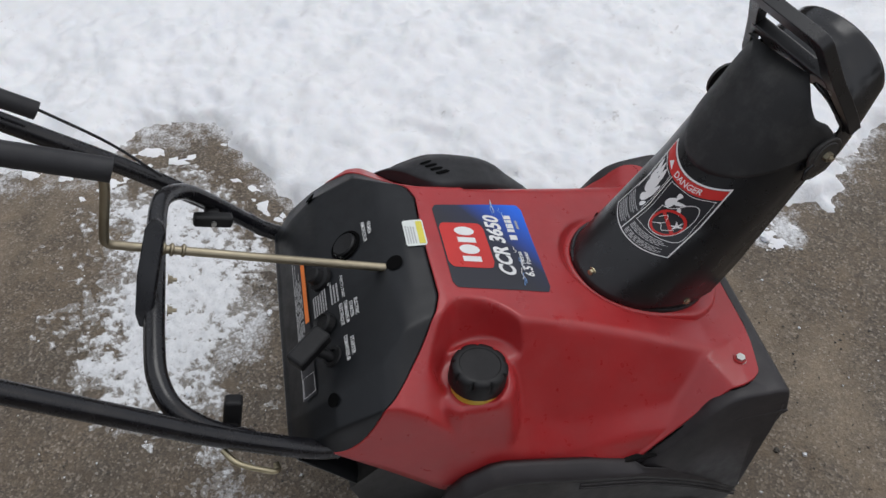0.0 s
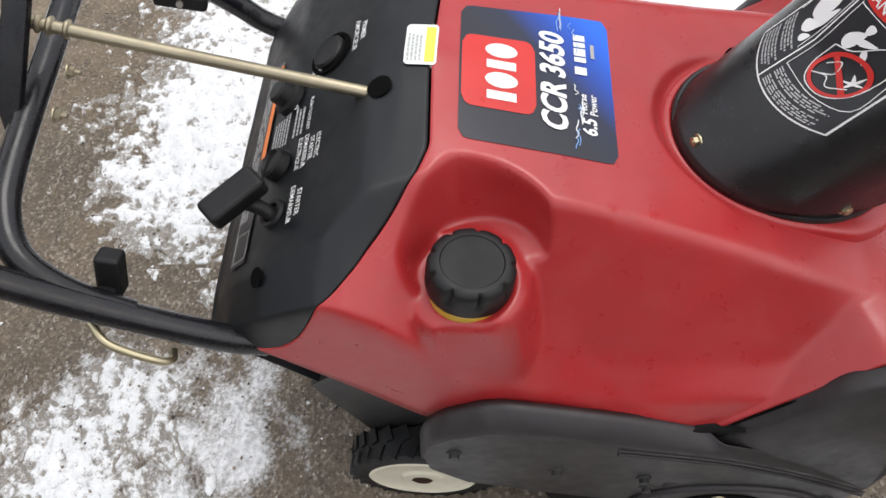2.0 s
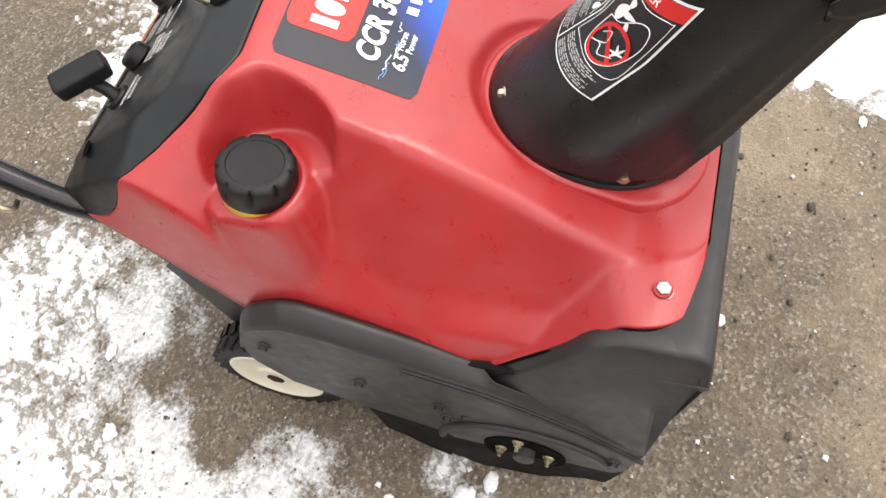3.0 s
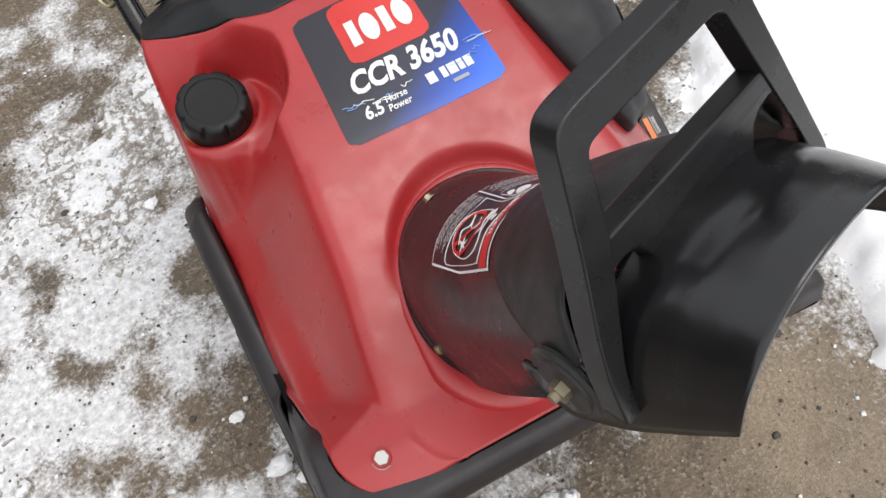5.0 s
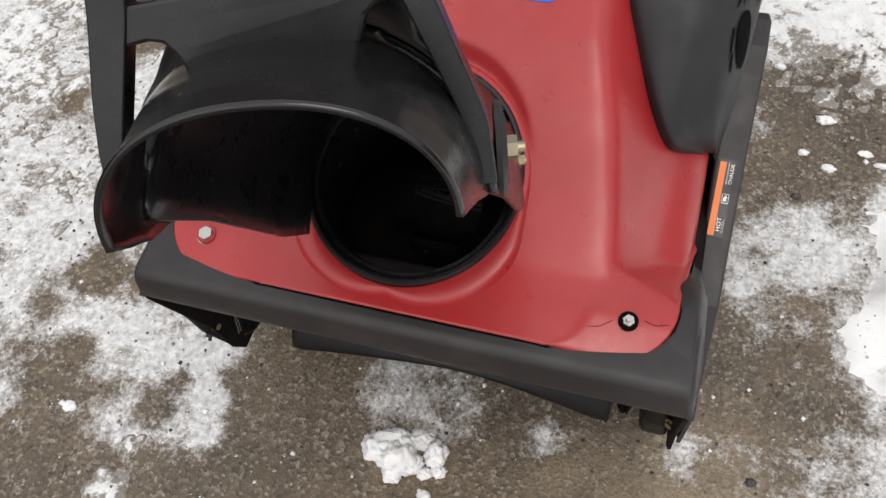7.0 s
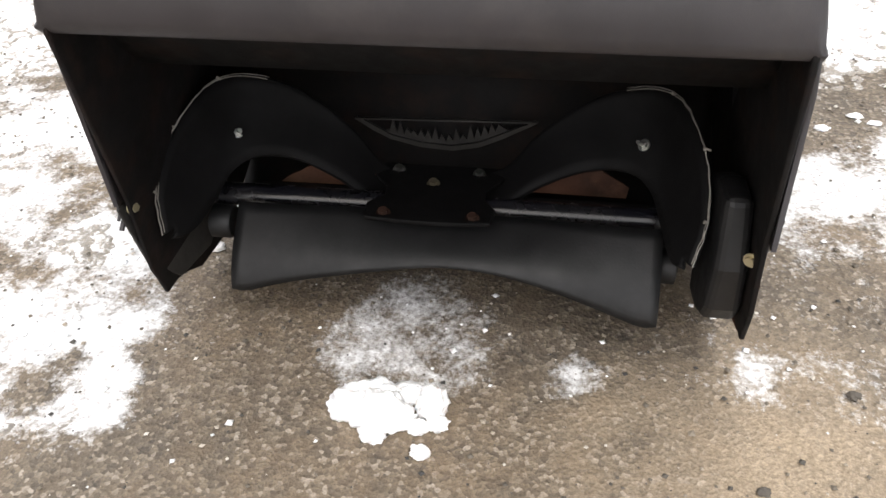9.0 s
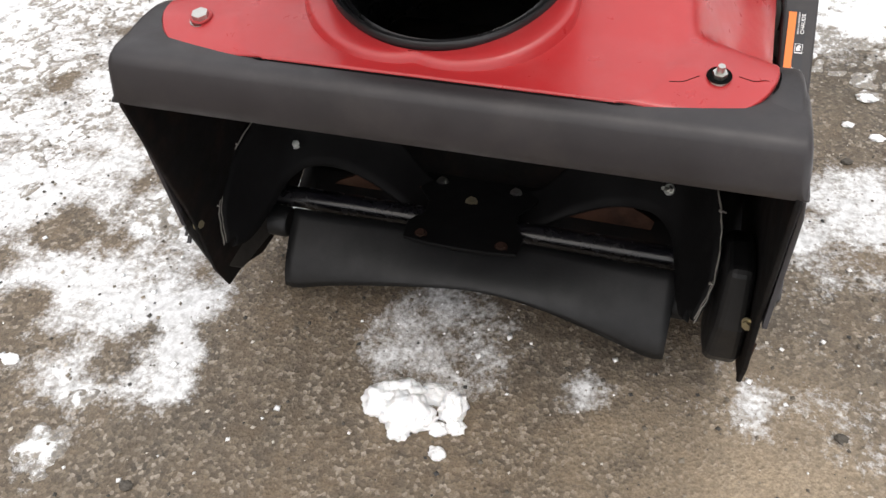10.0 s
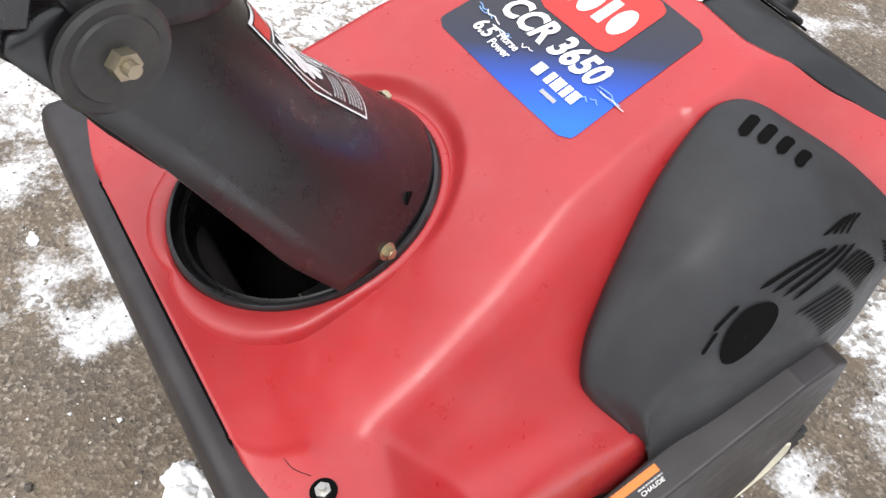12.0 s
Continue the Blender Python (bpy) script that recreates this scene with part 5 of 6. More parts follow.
chute_ob = chute()


def on_chute(lift):
    """Lays (across, up) onto the outside of the chute: across is an angle in degrees from the back, up a share of its height."""
    def where(a, h):
        sec = chute_section(h)
        k = min(max((a + 90) / 180 * 40, 0), 39.999) + 2
        i = int(k)
        p = sec[i].lerp(sec[i + 1], k - i)
        c = RING.lerp(HINGE, h)
        d = p - c
        d.z = 0
        return tuple(p + d.normalized() * lift)
    return where


# a flat disc on the wall, coloured dark for the hole's shade
part("bolt_hole", turned("bolt_hole", [(0.0055, 0.0), (0.0055, 0.0006), (0.001, 0.0006)], 18, towards(on_chute(0.0003)(67.0, 0.115), (0.75, 0.65, 0))), GAPSHADE, chute_ob, "bolt hole, its shade painted as a dark disc")


def warning_decal():
    a0, a1, h0, h1 = -38.3, 40.8, 0.4505, 0.973
    W, L = a1 - a0, h1 - h0

    def cell(lift):
        w = on_chute(lift)
        return lambda s, q: w(a1 - W * s, h0 + L * q - 0.0113 * s)
    sheet_on("warning_decal", cell(0.0008), ((0, 0), (1, 1)), WHITE, chute_ob, "black warning decal with a white border and red head", n=20)
    sheet_on("decal_ground", cell(0.0012), ((0.018, 0.018), (0.982, 0.982)), INKBLACK, chute_ob, n=20)
    sheet_on("red_head", cell(0.0016), ((0.02, 0.87), (0.98, 0.98)), INKRED, chute_ob, "red danger band", n=20)
    lettering("DANGER", 0.115, lambda x, y: cell(0.0022)(0.56 + x * 0.86, 0.922 + y * 0.75), WHITE, chute_ob)
    part("danger_sign", mesh_of("danger_sign", [cell(0.0022)(s, q) for s, q in ((0.17, 0.895), (0.29, 0.895), (0.23, 0.96))], [(0, 1, 2)]), WHITE, chute_ob, "white warning triangle")
    sheet_on("divider", cell(0.0018), ((0.352, 0.02), (0.364, 0.87)), WHITE, chute_ob, n=12)
    print_bars(cell(0.0018), ((0.05, 0.05), (0.33, 0.20)), 5, GREY, chute_ob, 11)
    print_bars(cell(0.0018), ((0.05, 0.225), (0.33, 0.345)), 4, GREY, chute_ob, 13)
    print_bars(cell(0.0018), ((0.40, 0.04), (0.94, 0.125)), 4, GREY, chute_ob, 12)
    print_bars(cell(0.0018), ((0.40, 0.145), (0.94, 0.235)), 4, GREY, chute_ob, 14)

    def shape(pts, material=WHITE, lift=0.0021):
        part("pictogram", mesh_of("pictogram", [cell(lift)(*p) for p in pts], [tuple(range(len(pts)))]), material, chute_ob, "white pictogram shape")

    def stroke(pts, wide=0.0005, material=WHITE):
        part("pictogram", tube("pictogram", [cell(0.002)(*p) for p in pts], wide, steps=4, sides=5), material, chute_ob, "thin white pictogram line")

    def leaf(cx, cy, ln, wd, ang, material=WHITE, lift=0.0021):
        pts = []
        for k in range(16):
            t = 2 * math.pi * k / 16
            x, y = ln * math.cos(t), wd * math.sin(t) * (1 - 0.45 * math.cos(t))
            pts.append((cx + x * math.cos(ang) - y * math.sin(ang), cy + (x * math.sin(ang) + y * math.cos(ang))))
        shape(pts, material, lift)

    # left-hand field: a framed sketch of paddles
    stroke([(0.04, 0.37), (0.04, 0.60), (0.04, 0.83), (0.06, 0.85), (0.20, 0.85), (0.32, 0.85), (0.335, 0.83), (0.335, 0.60), (0.335, 0.38)], 0.0004)
    for cx, cy, ln, wd, ang in ((0.095, 0.755, 0.070, 0.034, 1.95), (0.165, 0.775, 0.070, 0.034, 1.8), (0.235, 0.785, 0.062, 0.030, 1.65), (0.110, 0.660, 0.075, 0.040, 1.6), (0.175, 0.680, 0.075, 0.040, 1.5),
                                (0.240, 0.690, 0.070, 0.036, 1.4), (0.165, 0.580, 0.080, 0.048, 1.1), (0.225, 0.590, 0.080, 0.044, 1.0), (0.290, 0.620, 0.100, 0.028, 1.30), (0.235, 0.490, 0.085, 0.040, 0.9), (0.290, 0.440, 0.055, 0.024, 1.2)):
        leaf(cx, cy, ln, wd, ang)
    # right-hand field: a framed sketch of a machine, a thrower and a ring with a bar
    stroke([(0.40, 0.27), (0.40, 0.55), (0.40, 0.83), (0.43, 0.85), (0.70, 0.85), (0.92, 0.85), (0.945, 0.83), (0.945, 0.55), (0.945, 0.27), (0.70, 0.262), (0.40, 0.27)], 0.0004)
    leaf(0.60, 0.80, 0.032, 0.030, 0.4)
    leaf(0.56, 0.71, 0.075, 0.045, 1.0)
    leaf(0.65, 0.73, 0.070, 0.020, 0.2)
    leaf(0.70, 0.66, 0.050, 0.018, -0.9)
    stroke([(0.50, 0.62), (0.62, 0.66), (0.76, 0.76), (0.86, 0.74), (0.90, 0.60), (0.86, 0.40), (0.74, 0.30), (0.58, 0.32), (0.50, 0.44), (0.50, 0.62)])
    stroke([(0.55, 0.40), (0.64, 0.45), (0.70, 0.38), (0.80, 0.44)])
    stroke([(0.56, 0.52), (0.63, 0.58), (0.66, 0.50), (0.60, 0.44)])
    for k in range(5):
        leaf(0.79 + 0.035 * math.cos(k * 1.1), 0.50 + 0.04 * math.sin(k * 1.1), 0.034, 0.010, k * 1.1)
    leaf(0.79, 0.50, 0.024, 0.022, 0.0)
    rows = [[cell(0.0026)(0.69 + r * math.cos(t), 0.485 + r * 0.92 * math.sin(t)) for t in [2 * math.pi * k / 36 for k in range(36)]] for r in (0.190, 0.160)]
    part("prohibition_ring", grid_mesh("prohibition_ring", rows, closed=True), INKRED, chute_ob, "red prohibition ring")
    part("prohibition_bar", mesh_of("prohibition_bar", [cell(0.0026)(*p) for p in ((0.545, 0.585), (0.570, 0.610), (0.835, 0.385), (0.81, 0.36))], [(0, 1, 2, 3)]), INKRED, chute_ob, "red prohibition bar")


warning_decal()


# ---- deflector ----
def dl(u, v, z):
    return HINGE + UX * (u - 0.004) + VX * v + Vector((0, 0, z))


def plate(u, s, back=0.0):
    """A place on the leaning plane of the grip: u across, s up the plane, back behind it."""
    tilt = 0.11 * (u + 0.003) * min(max((s + 0.108) / 0.108, 0), 1)
    return dl(u - 0.002, -0.006 - 0.45 * s - 0.90 * back, 0.1270 + 0.89 * s - 0.43 * back + tilt)


def deflector():
    st = np.array([(-0.030, 0.0935, -0.030, 0.075), (-0.012, 0.0935, -0.034, 0.090), (0.01, 0.093, -0.024, 0.105), (0.035, 0.089, 0.010, 0.118), (0.06, 0.083, 0.045, 0.127), (0.084, 0.0765, 0.072, 0.1335)])

    def hood(k, v):
        w, zb, zc = (float(np.interp(v, st[:, 0], st[:, n])) for n in (1, 2, 3))
        c, s = math.cos(math.pi * k / 44), math.sin(math.pi * k / 44)
        e = float(np.interp(v, (0.0, 0.045), (0.98, 0.90)))
        if c < 0:
            zb -= float(np.interp(v, (-0.01, 0.02, 0.045, 0.065, 0.084), (0.0, 0.008, 0.016, 0.014, 0.006)))
        u = w * math.copysign(abs(c) ** float(np.interp(v, (0.02, 0.06), (0.75, 0.92))), c)
        return u, v - 0.018 * s * max(0, (v - 0.03) / 0.054), zb + (zc - zb) * s ** e

    cols = []
    for k in range(45):
        # the hood starts at the grip's plane, but for its ears at the hinge
        v0 = -0.030
        for v in np.linspace(-0.030, 0.040, 71):
            u, vv, z = hood(k, v)
            if 0.9 * vv + 0.43 * (z - 0.11 * (u + 0.003)) > 0.0492 - (0.016 if k > 26 else 0.008):
                v0 = v
                break
            v0 = v
        free = min(1.0, max(0.0, (hood(k, v0)[2] - 0.012) / 0.02))
        v0 = -0.030 + (v0 + 0.030) * free
        cols.append([dl(*hood(k, v)) for v in np.linspace(v0, 0.084, 22)])
    rows = [list(r) for r in zip(*cols)]
    ob = thick(part("deflector", grid_mesh("deflector", rows), DEFLECTOR, machine, "black plastic chute deflector hood with a grip"), 0.0030, 0)

    # grip frame: outer and inner outline on the plane, given depth
    outer = [(-0.095, -0.108), (-0.094, -0.075), (-0.0895, -0.045), (-0.0795, 0.0), (-0.0715, 0.050), (-0.0695, 0.060), (-0.0645, 0.0665), (-0.056, 0.0685),
             (0.034, 0.0685), (0.043, 0.0665), (0.049, 0.060), (0.0535, 0.048), (0.0675, 0.0), (0.083, -0.045), (0.094, -0.075), (0.097, -0.108)]
    inner = [(-0.085, -0.108), (-0.082, -0.075), (-0.0735, -0.045), (-0.0605, 0.0), (-0.0565, 0.040), (-0.0555, 0.0445), (-0.053, 0.047), (-0.048, 0.048),
             (0.029, 0.048), (0.034, 0.047), (0.0375, 0.044), (0.0395, 0.039), (0.0525, 0.0), (0.0705, -0.045), (0.082, -0.075), (0.085, -0.108)]

    def rounded(line, cut=0.005):
        for _ in range(2):
            out = [line[0]]
            for a, b2 in zip(line, line[1:]):
                a, b2 = Vector(a), Vector(b2)
                q = min(0.25, cut / (b2 - a).length)
                out += [a.lerp(b2, q), a.lerp(b2, 1 - q)]
            line = out + [line[-1]]
            cut *= 0.45
        return line
    outer, inner = rounded(outer), rounded(inner)
    bm = bmesh.new()
    rings = []
    for o, i in zip(outer, inner):
        f = [plate(*o), plate(*i), plate(i[0], i[1], 0.017), plate(o[0], o[1], 0.017)]
        rings.append([bm.verts.new(p) for p in f])
    for a, b2 in zip(rings, rings[1:]):
        for k in range(4):
            bm.faces.new((a[k], a[(k + 1) % 4], b2[(k + 1) % 4], b2[k]))
    bm.faces.new(rings[0])
    bm.faces.new(rings[-1][::-1])
    grip = soften(part("grip_frame", bm, CHUTE, ob, "black moulded grip frame"), 0.0058, 4, 40)
    grip.data.shade_smooth()
    grip.data.set_sharp_from_angle(angle=radians(60))
    # web between the legs, closing down on to the hood and leaving a small gap at each side
    web = [(-0.066, 0.0), (0.060, 0.0), (0.064, -0.010), (0.0665, -0.018), (0.056, -0.0165), (0.048, -0.018), (0.043, -0.022), (0.039, -0.034),
           (-0.041, -0.036), (-0.045, -0.026), (-0.049, -0.0205), (-0.056, -0.0185), (-0.071, -0.020), (-0.069, -0.010)]
    bm = bmesh.new()
    front = [bm.verts.new(plate(u, s, 0.0012)) for u, s in web]
    rear = [bm.verts.new(plate(u, s - 0.003, 0.0175)) for u, s in web]
    bm.faces.new(front)
    bm.faces.new(rear[::-1])
    for k in range(len(web)):
        n = (k + 1) % len(web)
        bm.faces.new((front[n], front[k], rear[k], rear[n]))
    bmesh.ops.recalc_face_normals(bm, faces=bm.faces)
    soften(part("grip_bar", bm, CHUTE, ob, "black moulded lower grip bar"), 0.002, 2, 30)
    # rounded rear shell over the chute's upper end, seen through the grip
    rows = []
    for h in np.linspace(1.05, 1.46, 18):
        q = (h - 1.05) / 0.41
        c = RING.lerp(HINGE, h)
        rad, near, far = 0.0915 - 0.004 * q, float(np.interp(q, (0.0, 0.28, 0.50, 0.67, 1.0), (88.0, 80.0, 68.0, 54.0, 36.0))), 88.0 - 34.0 * q * q
        r = []
        for k in range(33):
            a = radians(-near + (near + far) * k / 32)
            p = UX * (rad * math.sin(a)) - VX * ((0.1235 + 0.004 * q - 0.014 * q * q) * math.cos(a))
            r.append(c + p + Vector((0, 0, 0.42 * p.dot(VX) + 0.010 * q)))
        rows.append(r)
    rows.append([dl(0.0885 * math.sin(radians(-30 + 76 * k / 32)) * 0.97, -0.017, 0.104) for k in range(33)])
    thick(part("rear_shell", grid_mesh("rear_shell", rows, flip=True), DUSTYCHUTE, ob, "dusty grey-black rear shell of the deflector"), 0.003)
    for s in (-1, 1):
        at = dl(s * 0.092 + 0.004, 0.0, 0.0)
        n = UX * s
        part("hinge_washer", turned("hinge_washer", [(0.026, 0.0), (0.0265, 0.003), (0.0245, 0.005), (0.020, 0.0045), (0.019, 0.006), (0.003, 0.006)], 36, towards(at, n)), SOOT, ob, "grey plastic friction washer")
        hex_bolt(at + n * 0.004, n, 0.0122, ROD, ob, "dull plated hinge nut", 0.005)


deflector()


# ---- handle ----
KNOB = Vector((0.200, 0.704, 0.527))


def handle():
    right = [(-0.218, 0.560, 0.448), (-0.226, 0.598, 0.480), (-0.230, 0.694, 0.560), (-0.230, 0.780, 0.641), (-0.230, 0.866, 0.722), (-0.232, 1.02, 0.868)]
    left = [(0.212, 0.575, 0.405), (0.214, 0.634, 0.446), (0.215, 0.668, 0.484), (0.212, 0.790, 0.618), (0.208, 0.932, 0.752), (0.205, 1.08, 0.892)]
    frame_ob = part("handle_tube", tube("handle_tube", right, 0.0135), TUBE, machine, "glossy black handle tube")
    left_ob = part("handle_tube", tube("handle_tube", left, 0.0135), TUBE, machine, "glossy black handle tube")
    loop = [(-0.226, 0.655, 0.527), (-0.222, 0.695, 0.560), (-0.205, 0.728, 0.590), (-0.17, 0.745, 0.605), (-0.12, 0.750, 0.614), (0.0, 0.752, 0.622), (0.10, 0.752, 0.628), (0.145, 0.745, 0.620), (0.185, 0.725, 0.585), (0.205, 0.695, 0.530), (0.212, 0.66, 0.478)]
    bar = part("cross_bar", tube("cross_bar", loop, 0.0128), TUBE, machine, "glossy black bent cross bar between the handle tubes")
    plate = [(-0.008, 0.082), (-0.001, 0.094), (0.008, 0.098), (0.017, 0.094), (0.023, 0.082), (0.021, 0.02), (0.012, -0.03), (0.002, -0.045), (-0.008, -0.045), (-0.013, -0.02)]
    bm = prism("rod_bracket", [(b2, a * 0.8) for a, b2 in plate], -0.004, 0.004)
    a = Vector((-0.028, 0.730, 0.690))
    b2 = Vector((-0.090, 0.774, 0.600))
    ax = (a - b2).normalized()
    side = (Vector((0.35, 1, 0.2)) - ax * Vector((0.35, 1, 0.2)).dot(ax)).normalized()
    nor = ax.cross(side)
    m = Matrix.Translation((a + b2) / 2) @ Matrix((nor, ax, side)).transposed().to_4x4()
    bm.transform(m)
    soften(part("rod_bracket", bm, TUBE, bar, "black steel bracket carrying the crank rod"), 0.002)
    for x, z in ((-0.005, 0.604), (-0.055, 0.600)):
        hex_bolt((x, 0.741, z), (0, -1, -0.3), 0.0095, ROD, bar, "dull brassy bracket bolt", 0.006)

    bm = bmesh.new()
    for size, off in (((0.058, 0.020, 0.020), (0, 0, 0.030)), ((0.022, 0.018, 0.026), (0, 0, 0.012))):
        c = bmesh.ops.create_cube(bm, size=1.0)
        bmesh.ops.transform(bm, matrix=Matrix.Translation(off) @ Matrix.Diagonal((*size, 1)), verts=c["verts"])
    ax = Vector((-1, -0.15, 0.15)).normalized()
    wing = (Vector((0.1, 1, 0.35)) - ax * Vector((0.1, 1, 0.35)).dot(ax)).normalized()
    bm.transform(Matrix.Translation(KNOB) @ Matrix((wing, ax.cross(wing), ax)).transposed().to_4x4())
    soften(part("clamp_knob", bm, RUBBER, left_ob, "black plastic wing knob"), 0.005, 3)
    part("knob_stud", tube("knob_stud", [KNOB + ax * 0.038, KNOB + ax * 0.044], 0.004, steps=2, sides=10), ZINC, left_ob, "zinc stud end in the knob")
    bm = bmesh.new()
    for size, off in (((0.020, 0.022, 0.046), (0.014, 0, 0.016)), ((0.020, 0.016, 0.016), (0, 0, 0))):
        c = bmesh.ops.create_cube(bm, size=1.0)
        bmesh.ops.transform(bm, matrix=Matrix.Translation(off) @ Matrix.Diagonal((*size, 1)), verts=c["verts"])
    bm.transform(pose(-0.214, 0.676, 0.538, 15, 18, 0))
    soften(part("clamp_knob", bm, RUBBER, frame_ob, "black plastic thumb knob"), 0.004, 3)
    pin = [(-0.236, 0.688, 0.532), (-0.252, 0.672, 0.520), (-0.256, 0.640, 0.494), (-0.250, 0.632, 0.482), (-0.240, 0.634, 0.480)]
    part("spring_pin", tube("spring_pin", pin, 0.0040, steps=6, sides=8), YELLOWZINC, frame_ob, "brassy bent wire pin")
    rod = [(-0.030, 0.440, 0.572), (-0.032, 0.450, 0.580), (-0.024, 0.60, 0.632), (-0.017, 0.715, 0.672), (-0.0165, 0.765, 0.692), (-0.018, 0.784, 0.704), (-0.019, 0.783, 0.722), (-0.02, 0.76, 0.790), (-0.02, 0.752, 0.822)]
    crank = part("crank_rod", tube("crank_rod", rod, 0.0060, steps=8, sides=12), ROD, machine, "brassy steel chute crank rod")
    part("crank_grip", tube("crank_grip", [(-0.02, 0.742, 0.822), (-0.02, 0.80, 0.85), (-0.02, 0.90, 0.898), (-0.02, 1.0, 0.946)], 0.0150, steps=3), GRIP, crank, "black crank grip")
    for y in (0.735, 0.726, 0.717, 0.704):
        at = (-0.0165, y, 0.672 + (y - 0.715) * 0.40)
        part("rod_collar", turned("rod_collar", [(0.0065, -0.003), (0.0088, -0.001), (0.0088, 0.001), (0.0065, 0.003)], 20, towards(at, (0.03, 1, 0.40))), ROD, crank, "ribbed collar on the rod")
    grip2 = part("bail_grip", tube("bail_grip", [(0.198, 0.874, 0.764), (0.198, 0.93, 0.81), (0.198, 1.04, 0.90)], 0.0130, steps=3), GRIP, machine, "black control bail grip")
    part("bail_cable", tube("bail_cable", [(0.2, 0.876, 0.768), (0.2, 0.806, 0.690), (0.2, 0.755, 0.612)], 0.0022, steps=6, sides=8), TUBE, grip2, "thin black control cable")


handle()


# ---- control panel fittings ----
def panel_fittings():
    on = on_cowl(-0.0003)

    def n_at(x, y):
        p, q, r = Vector(on(x, y)), Vector(on(x + 0.006, y)), Vector(on(x, y + 0.006))
        return (q - p).cross(r - p).normalized()

    def fit(name, x, y, prof, material, label, sides=32, lift=0.0):
        p = Vector(on(x, y))
        n = n_at(x, y)
        return part(name, turned(name, prof, sides, towards(p + n * lift, n)), material, panel, label)
    fit("primer_well", 0.045, 0.508, [(0.0255, 0.0), (0.0250, 0.0022), (0.0215, 0.0020), (0.0205, 0.0004), (0.003, 0.0004)], GAPSHADE, "recessed ring round the primer")
    fit("primer_button", 0.045, 0.508, [(0.0190, 0.0005), (0.0190, 0.0045), (0.0170, 0.0068), (0.0110, 0.0060), (0.002, 0.0058)], RUBBER, "round black rubber primer button")
    fit("ignition_knob", 0.012, 0.549, [(0.019, 0.0), (0.0185, 0.006), (0.0135, 0.008), (0.0125, 0.018), (0.010, 0.020), (0.002, 0.020)], RUBBER, "round black ignition switch")
    fit("electric_starter_socket", -0.072, 0.549, [(0.0165, 0.0), (0.0155, 0.010), (0.0130, 0.012), (0.011, 0.009), (0.002, 0.009)], RUBBER, "black electric starter cover")
    fit("starter_bush", -0.127, 0.546, [(0.0150, 0.0), (0.0140, 0.003), (0.0100, 0.003), (0.0085, -0.001), (0.001, -0.001)], RUBBER, "starter cord bush")
    for x, y in ((-0.190, 0.552), (0.190, 0.552)):
        fit("screw_recess", x, y, [(0.0095, 0.0008), (0.0085, 0.0012), (0.0070, 0.0004), (0.0065, -0.0005), (0.001, -0.0005)], GAPSHADE, "dark screw recess", 24)
    # a flat disc coloured dark for the shade where the rod goes in
    fit("rod_hole", -0.034, 0.447, [(0.0120, 0.0006), (0.0110, 0.0010), (0.002, 0.0010)], GAPSHADE, "slot where the rod enters, its shade painted as a dark disc", 24)
    # pull handle on its cord
    a, b2 = Vector((-0.150, 0.5965, 0.557)), Vector((-0.106, 0.548, 0.565))
    d = (b2 - a).normalized()
    bm = bmesh.new()
    bmesh.ops.create_cube(bm, size=1.0)
    up = Vector((0.1, -0.3, 1)).normalized()
    side = d.cross(up).normalized()
    up = side.cross(d)
    bm.transform(Matrix.Translation((a + b2) / 2) @ Matrix((d, side, up)).transposed().to_4x4() @ Matrix.Diagonal((0.058, 0.027, 0.022, 1)))
    pull = soften(part("pull_handle", bm, RUBBER, panel, "black plastic recoil starter handle"), 0.005, 3)
    part("pull_stem", tube("pull_stem", [(-0.127, 0.546, 0.526), (-0.124, 0.557, 0.538), (-0.124, 0.572, 0.550)], 0.007, steps=4), RUBBER, panel, "stem of the starter handle")
    # printed label along the rear edge
    lab = on_cowl(0.0006)
    top = on_cowl(0.0011)
    sheet_on("instruction_label", lab, ((-0.165, 0.573), (0.085, 0.592)), INKBLACK, panel, "black instruction label with white and orange print", n=24)
    sheet_on("orange_band", top, ((-0.045, 0.5735), (0.080, 0.5795)), ORANGE, panel, "orange caution band", n=20)
    print_bars(top, ((-0.115, 0.5812), (0.08, 0.5915)), 6, GREY, panel, 21)
    for q in (((-0.163, 0.5920), (0.083, 0.5925)), ((0.0825, 0.5735), (0.083, 0.592)), ((-0.160, 0.5745), (-0.1595, 0.591)), ((-0.130, 0.5745), (-0.1295, 0.591)), ((-0.160, 0.5745), (-0.130, 0.575)), ((-0.160, 0.5905), (-0.130, 0.591))):
        sheet_on("box_line", top, q, WHITE, panel, n=4)
    print_bars(top, ((-0.048, 0.545), (-0.008, 0.566)), 6, GREY, panel, 22)
    print_bars(top, ((-0.045, 0.527), (-0.005, 0.540)), 3, GREY, panel, 25)

    def words(txt, x, y, size):
        lettering(txt, size * 0.88, lambda a2, b3: top(x - a2, y - b3), WHITE, panel)
    words("PRIMER", 0.052, 0.472, 0.0085)
    words("AMORCEUR", 0.050, 0.480, 0.0085)
    words("IGNITION", 0.030, 0.519, 0.0070)
    words("ALLUMAGE", 0.030, 0.526, 0.0070)
    words("ON", -0.003, 0.541, 0.007)
    words("PUSH TO START", -0.024, 0.5215, 0.0062)
    words("ELECTRIC", -0.070, 0.506, 0.0075)
    words("STARTER", -0.070, 0.513, 0.0075)
    words("DEMARREUR", -0.070, 0.520, 0.0075)
    words("ELECTRIQUE", -0.070, 0.527, 0.0075)
    words("STARTER", -0.127, 0.518, 0.0080)
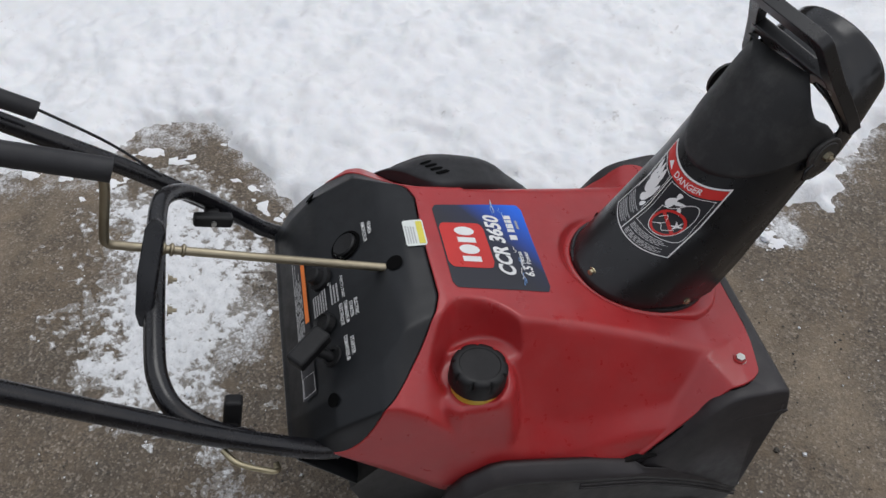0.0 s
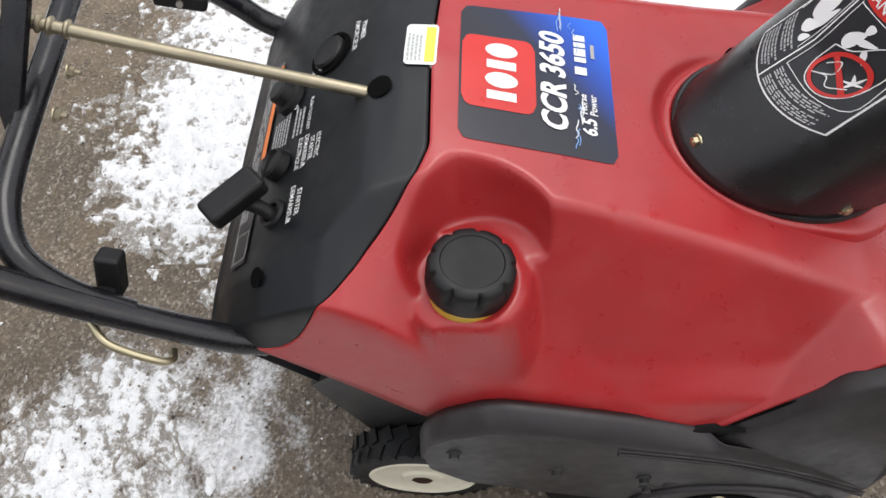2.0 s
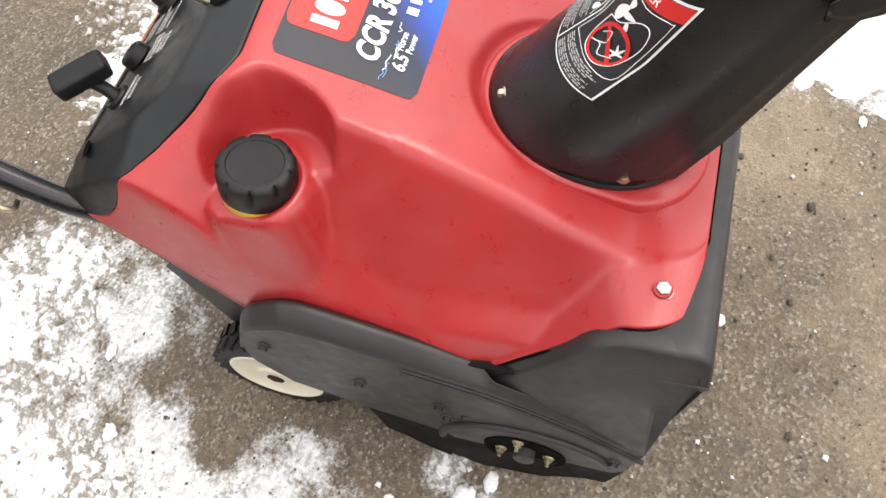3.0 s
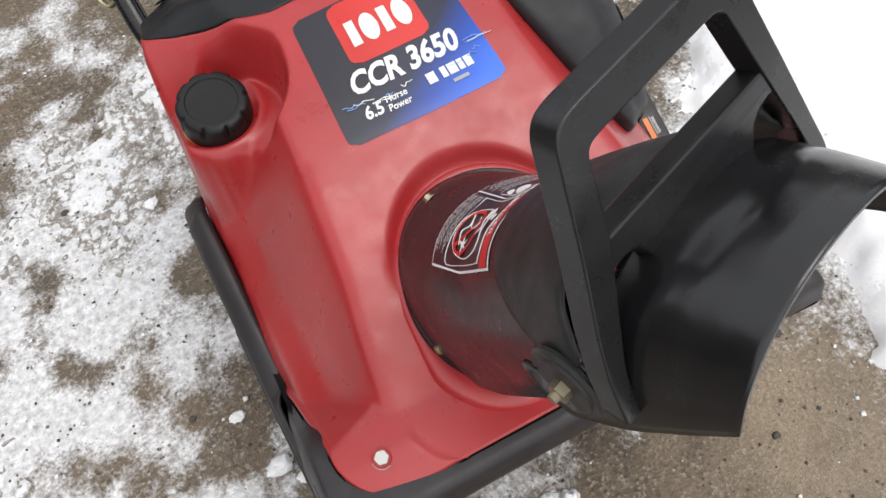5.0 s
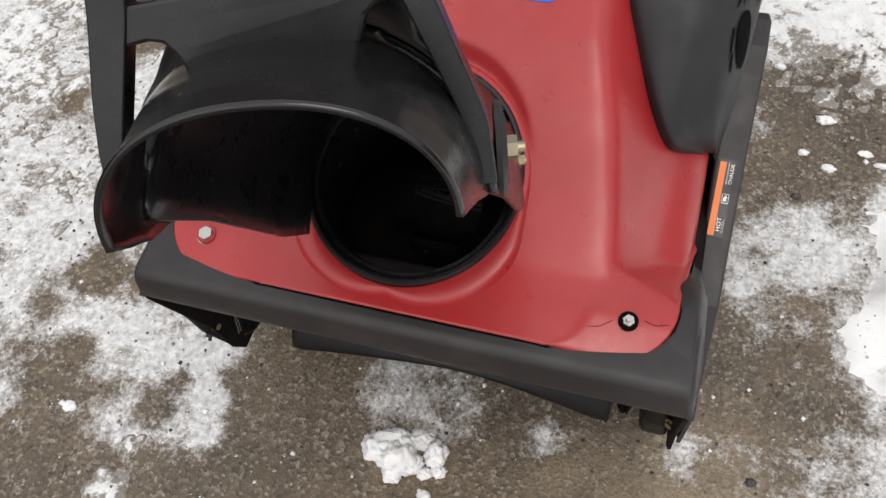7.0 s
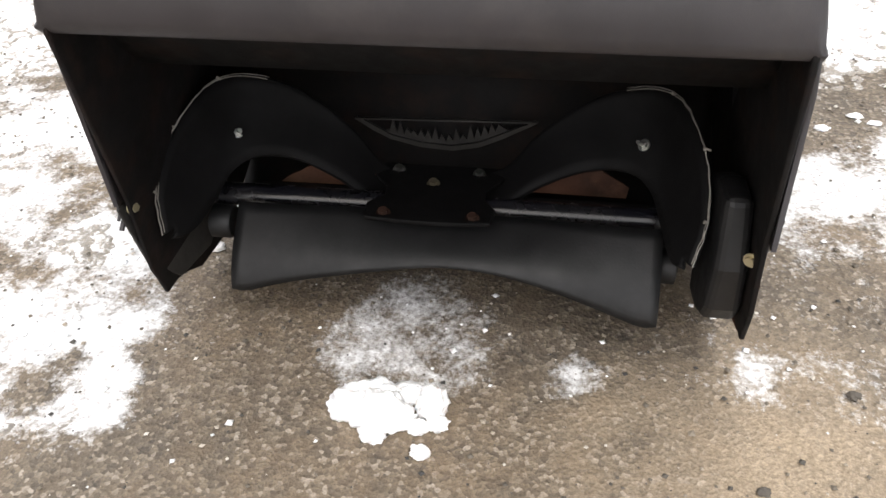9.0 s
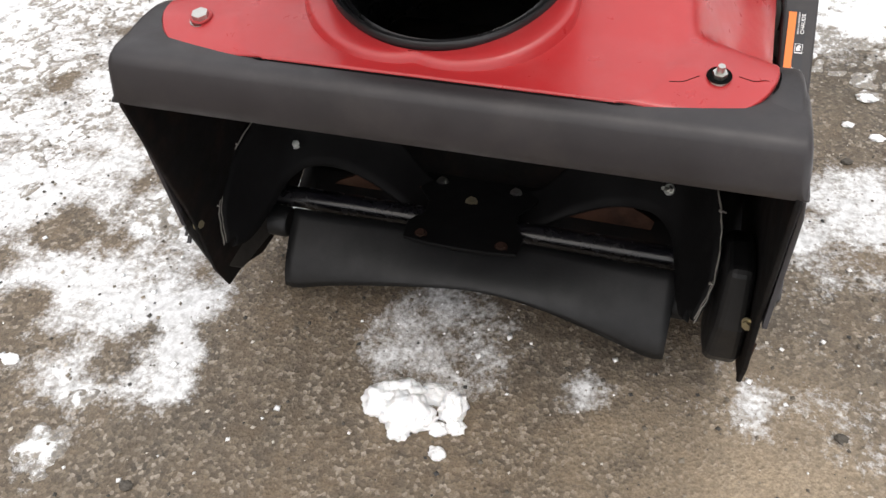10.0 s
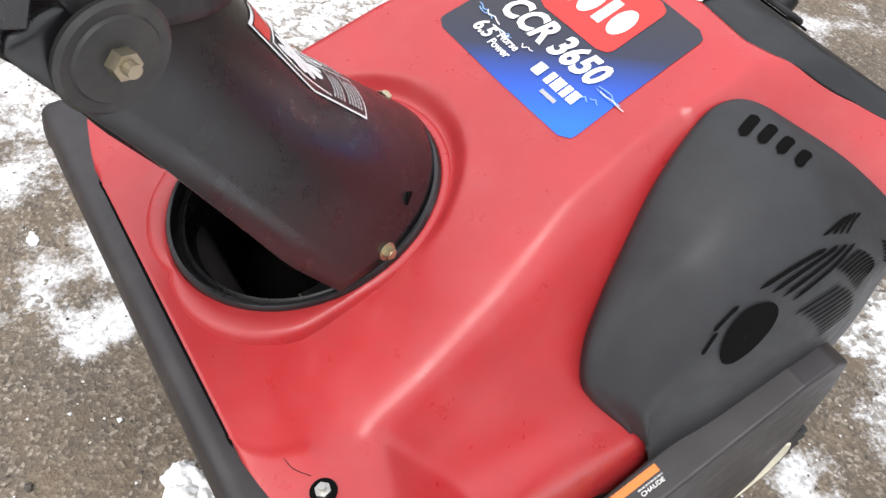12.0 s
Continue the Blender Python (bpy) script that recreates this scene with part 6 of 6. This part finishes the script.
    words("DEMARREUR", -0.127, 0.526, 0.0080)
    # dealer sticker
    sheet_on("dealer_sticker", lab, ((-0.014, 0.3975 + 0.0005), (0.038, 0.4265)), STICKER, panel, "white dealer sticker with green-yellow bars", n=12, radius=0.003)
    sheet_on("yellow_bar", top, ((-0.011, 0.400), (0.034, 0.4085)), YELLOW, panel, n=8)
    print_bars(top, ((-0.010, 0.411), (0.034, 0.425)), 4, GREY, panel, 31)


panel_fittings()


# ---- brand decal on the cowl ----
def cowl_decal():
    def quad(lift):
        w = on_cowl(lift)

        def where(s, q):
            # s across from the right-hand edge, q from the front edge to the rear
            x0, x1 = -0.0925 + 0.004 * q, 0.0830 - 0.012 * q
            return w(x0 + (x1 - x0) * s, 0.2435 + 0.1335 * q + 0.003 * s)
        return where
    sheet_on("cowl_decal", quad(0.0007), ((0, 0), (1, 1)), DECAL, cowl, "dark blue fading decal with white lettering", n=30, radius=0.06)
    a, b2 = quad(0.0012), quad(0.0017)
    sheet_on("red_badge", a, ((0.225, 0.51), (0.755, 0.985)), INKRED, cowl, "red rounded badge", n=20, radius=0.07)
    # plain white shapes in the badge
    for s0, s1, hole in ((0.275, 0.365, 0), (0.375, 0.485, 1), (0.495, 0.585, 2), (0.595, 0.705, 1)):
        if hole == 1:
            rows = [[b2((s0 + s1) / 2 + (s1 - s0) / 2 * r * math.cos(t), 0.73 + 0.105 * r2 * math.sin(t)) for t in [2 * math.pi * k / 28 for k in range(28)]] for r, r2 in ((1.0, 1.0), (0.02, 0.02))]
            part("badge_shape", grid_mesh("badge_shape", rows, closed=True), WHITE, cowl, "white badge shape")
        else:
            sheet_on("badge_shape", b2, ((s0 + 0.015, 0.635), (s1 - 0.015, 0.825)), WHITE, cowl, "white badge shape", n=4)

    def words(txt, s, q, size, slant=0.0, squeeze=1.0, bold=0.012):
        lettering(txt, size, lambda u, v: b2(s + (u * squeeze + slant * v) / 0.170, q + v / 0.1335), WHITE, cowl, bold=bold)
    words("CCR 3650", 0.505, 0.385, 0.0300, 0.22, 0.92, 0.036)
    words("6.5", 0.215, 0.165, 0.0170, 0.12, 0.95, 0.030)
    words("Horse", 0.365, 0.200, 0.0092, 0.1, 1.0, 0.02)
    words("Power", 0.365, 0.135, 0.0092, 0.1, 1.0, 0.02)
    for s0, s1 in ((0.570, 0.625), (0.660, 0.695), (0.705, 0.760), (0.770, 0.805), (0.815, 0.860)):
        sheet_on("maker_mark", b2, ((s0, 0.165), (s1, 0.245)), WHITE, cowl, "white maker's mark", n=3)
    sheet_on("maker_mark", b2, ((0.70, 0.105), (0.80, 0.130)), GREY, cowl, n=3)
    rnd = random.Random(8)
    for k in range(14):
        s0 = rnd.choice((rnd.uniform(0.03, 0.16), rnd.uniform(0.84, 0.9), rnd.uniform(0.2, 0.8)))
        q0 = rnd.uniform(0.22, 0.42) if s0 < 0.2 or s0 > 0.82 else rnd.uniform(0.205, 0.25)
        ln = rnd.uniform(0.05, 0.16)
        pts = [b2(s0 + ln * t / 4, q0 + rnd.uniform(-0.012, 0.012)) for t in range(5)]
        part("wave_line", tube("wave_line", pts, rnd.uniform(0.0003, 0.0007), steps=4, sides=4), WAVE if k % 3 else WHITE, cowl, "pale wave stroke")


cowl_decal()

# the whole machine's proportions
machine.location = (0, 0.258, 0)
machine.scale = (1.0, 1.032, 0.97)
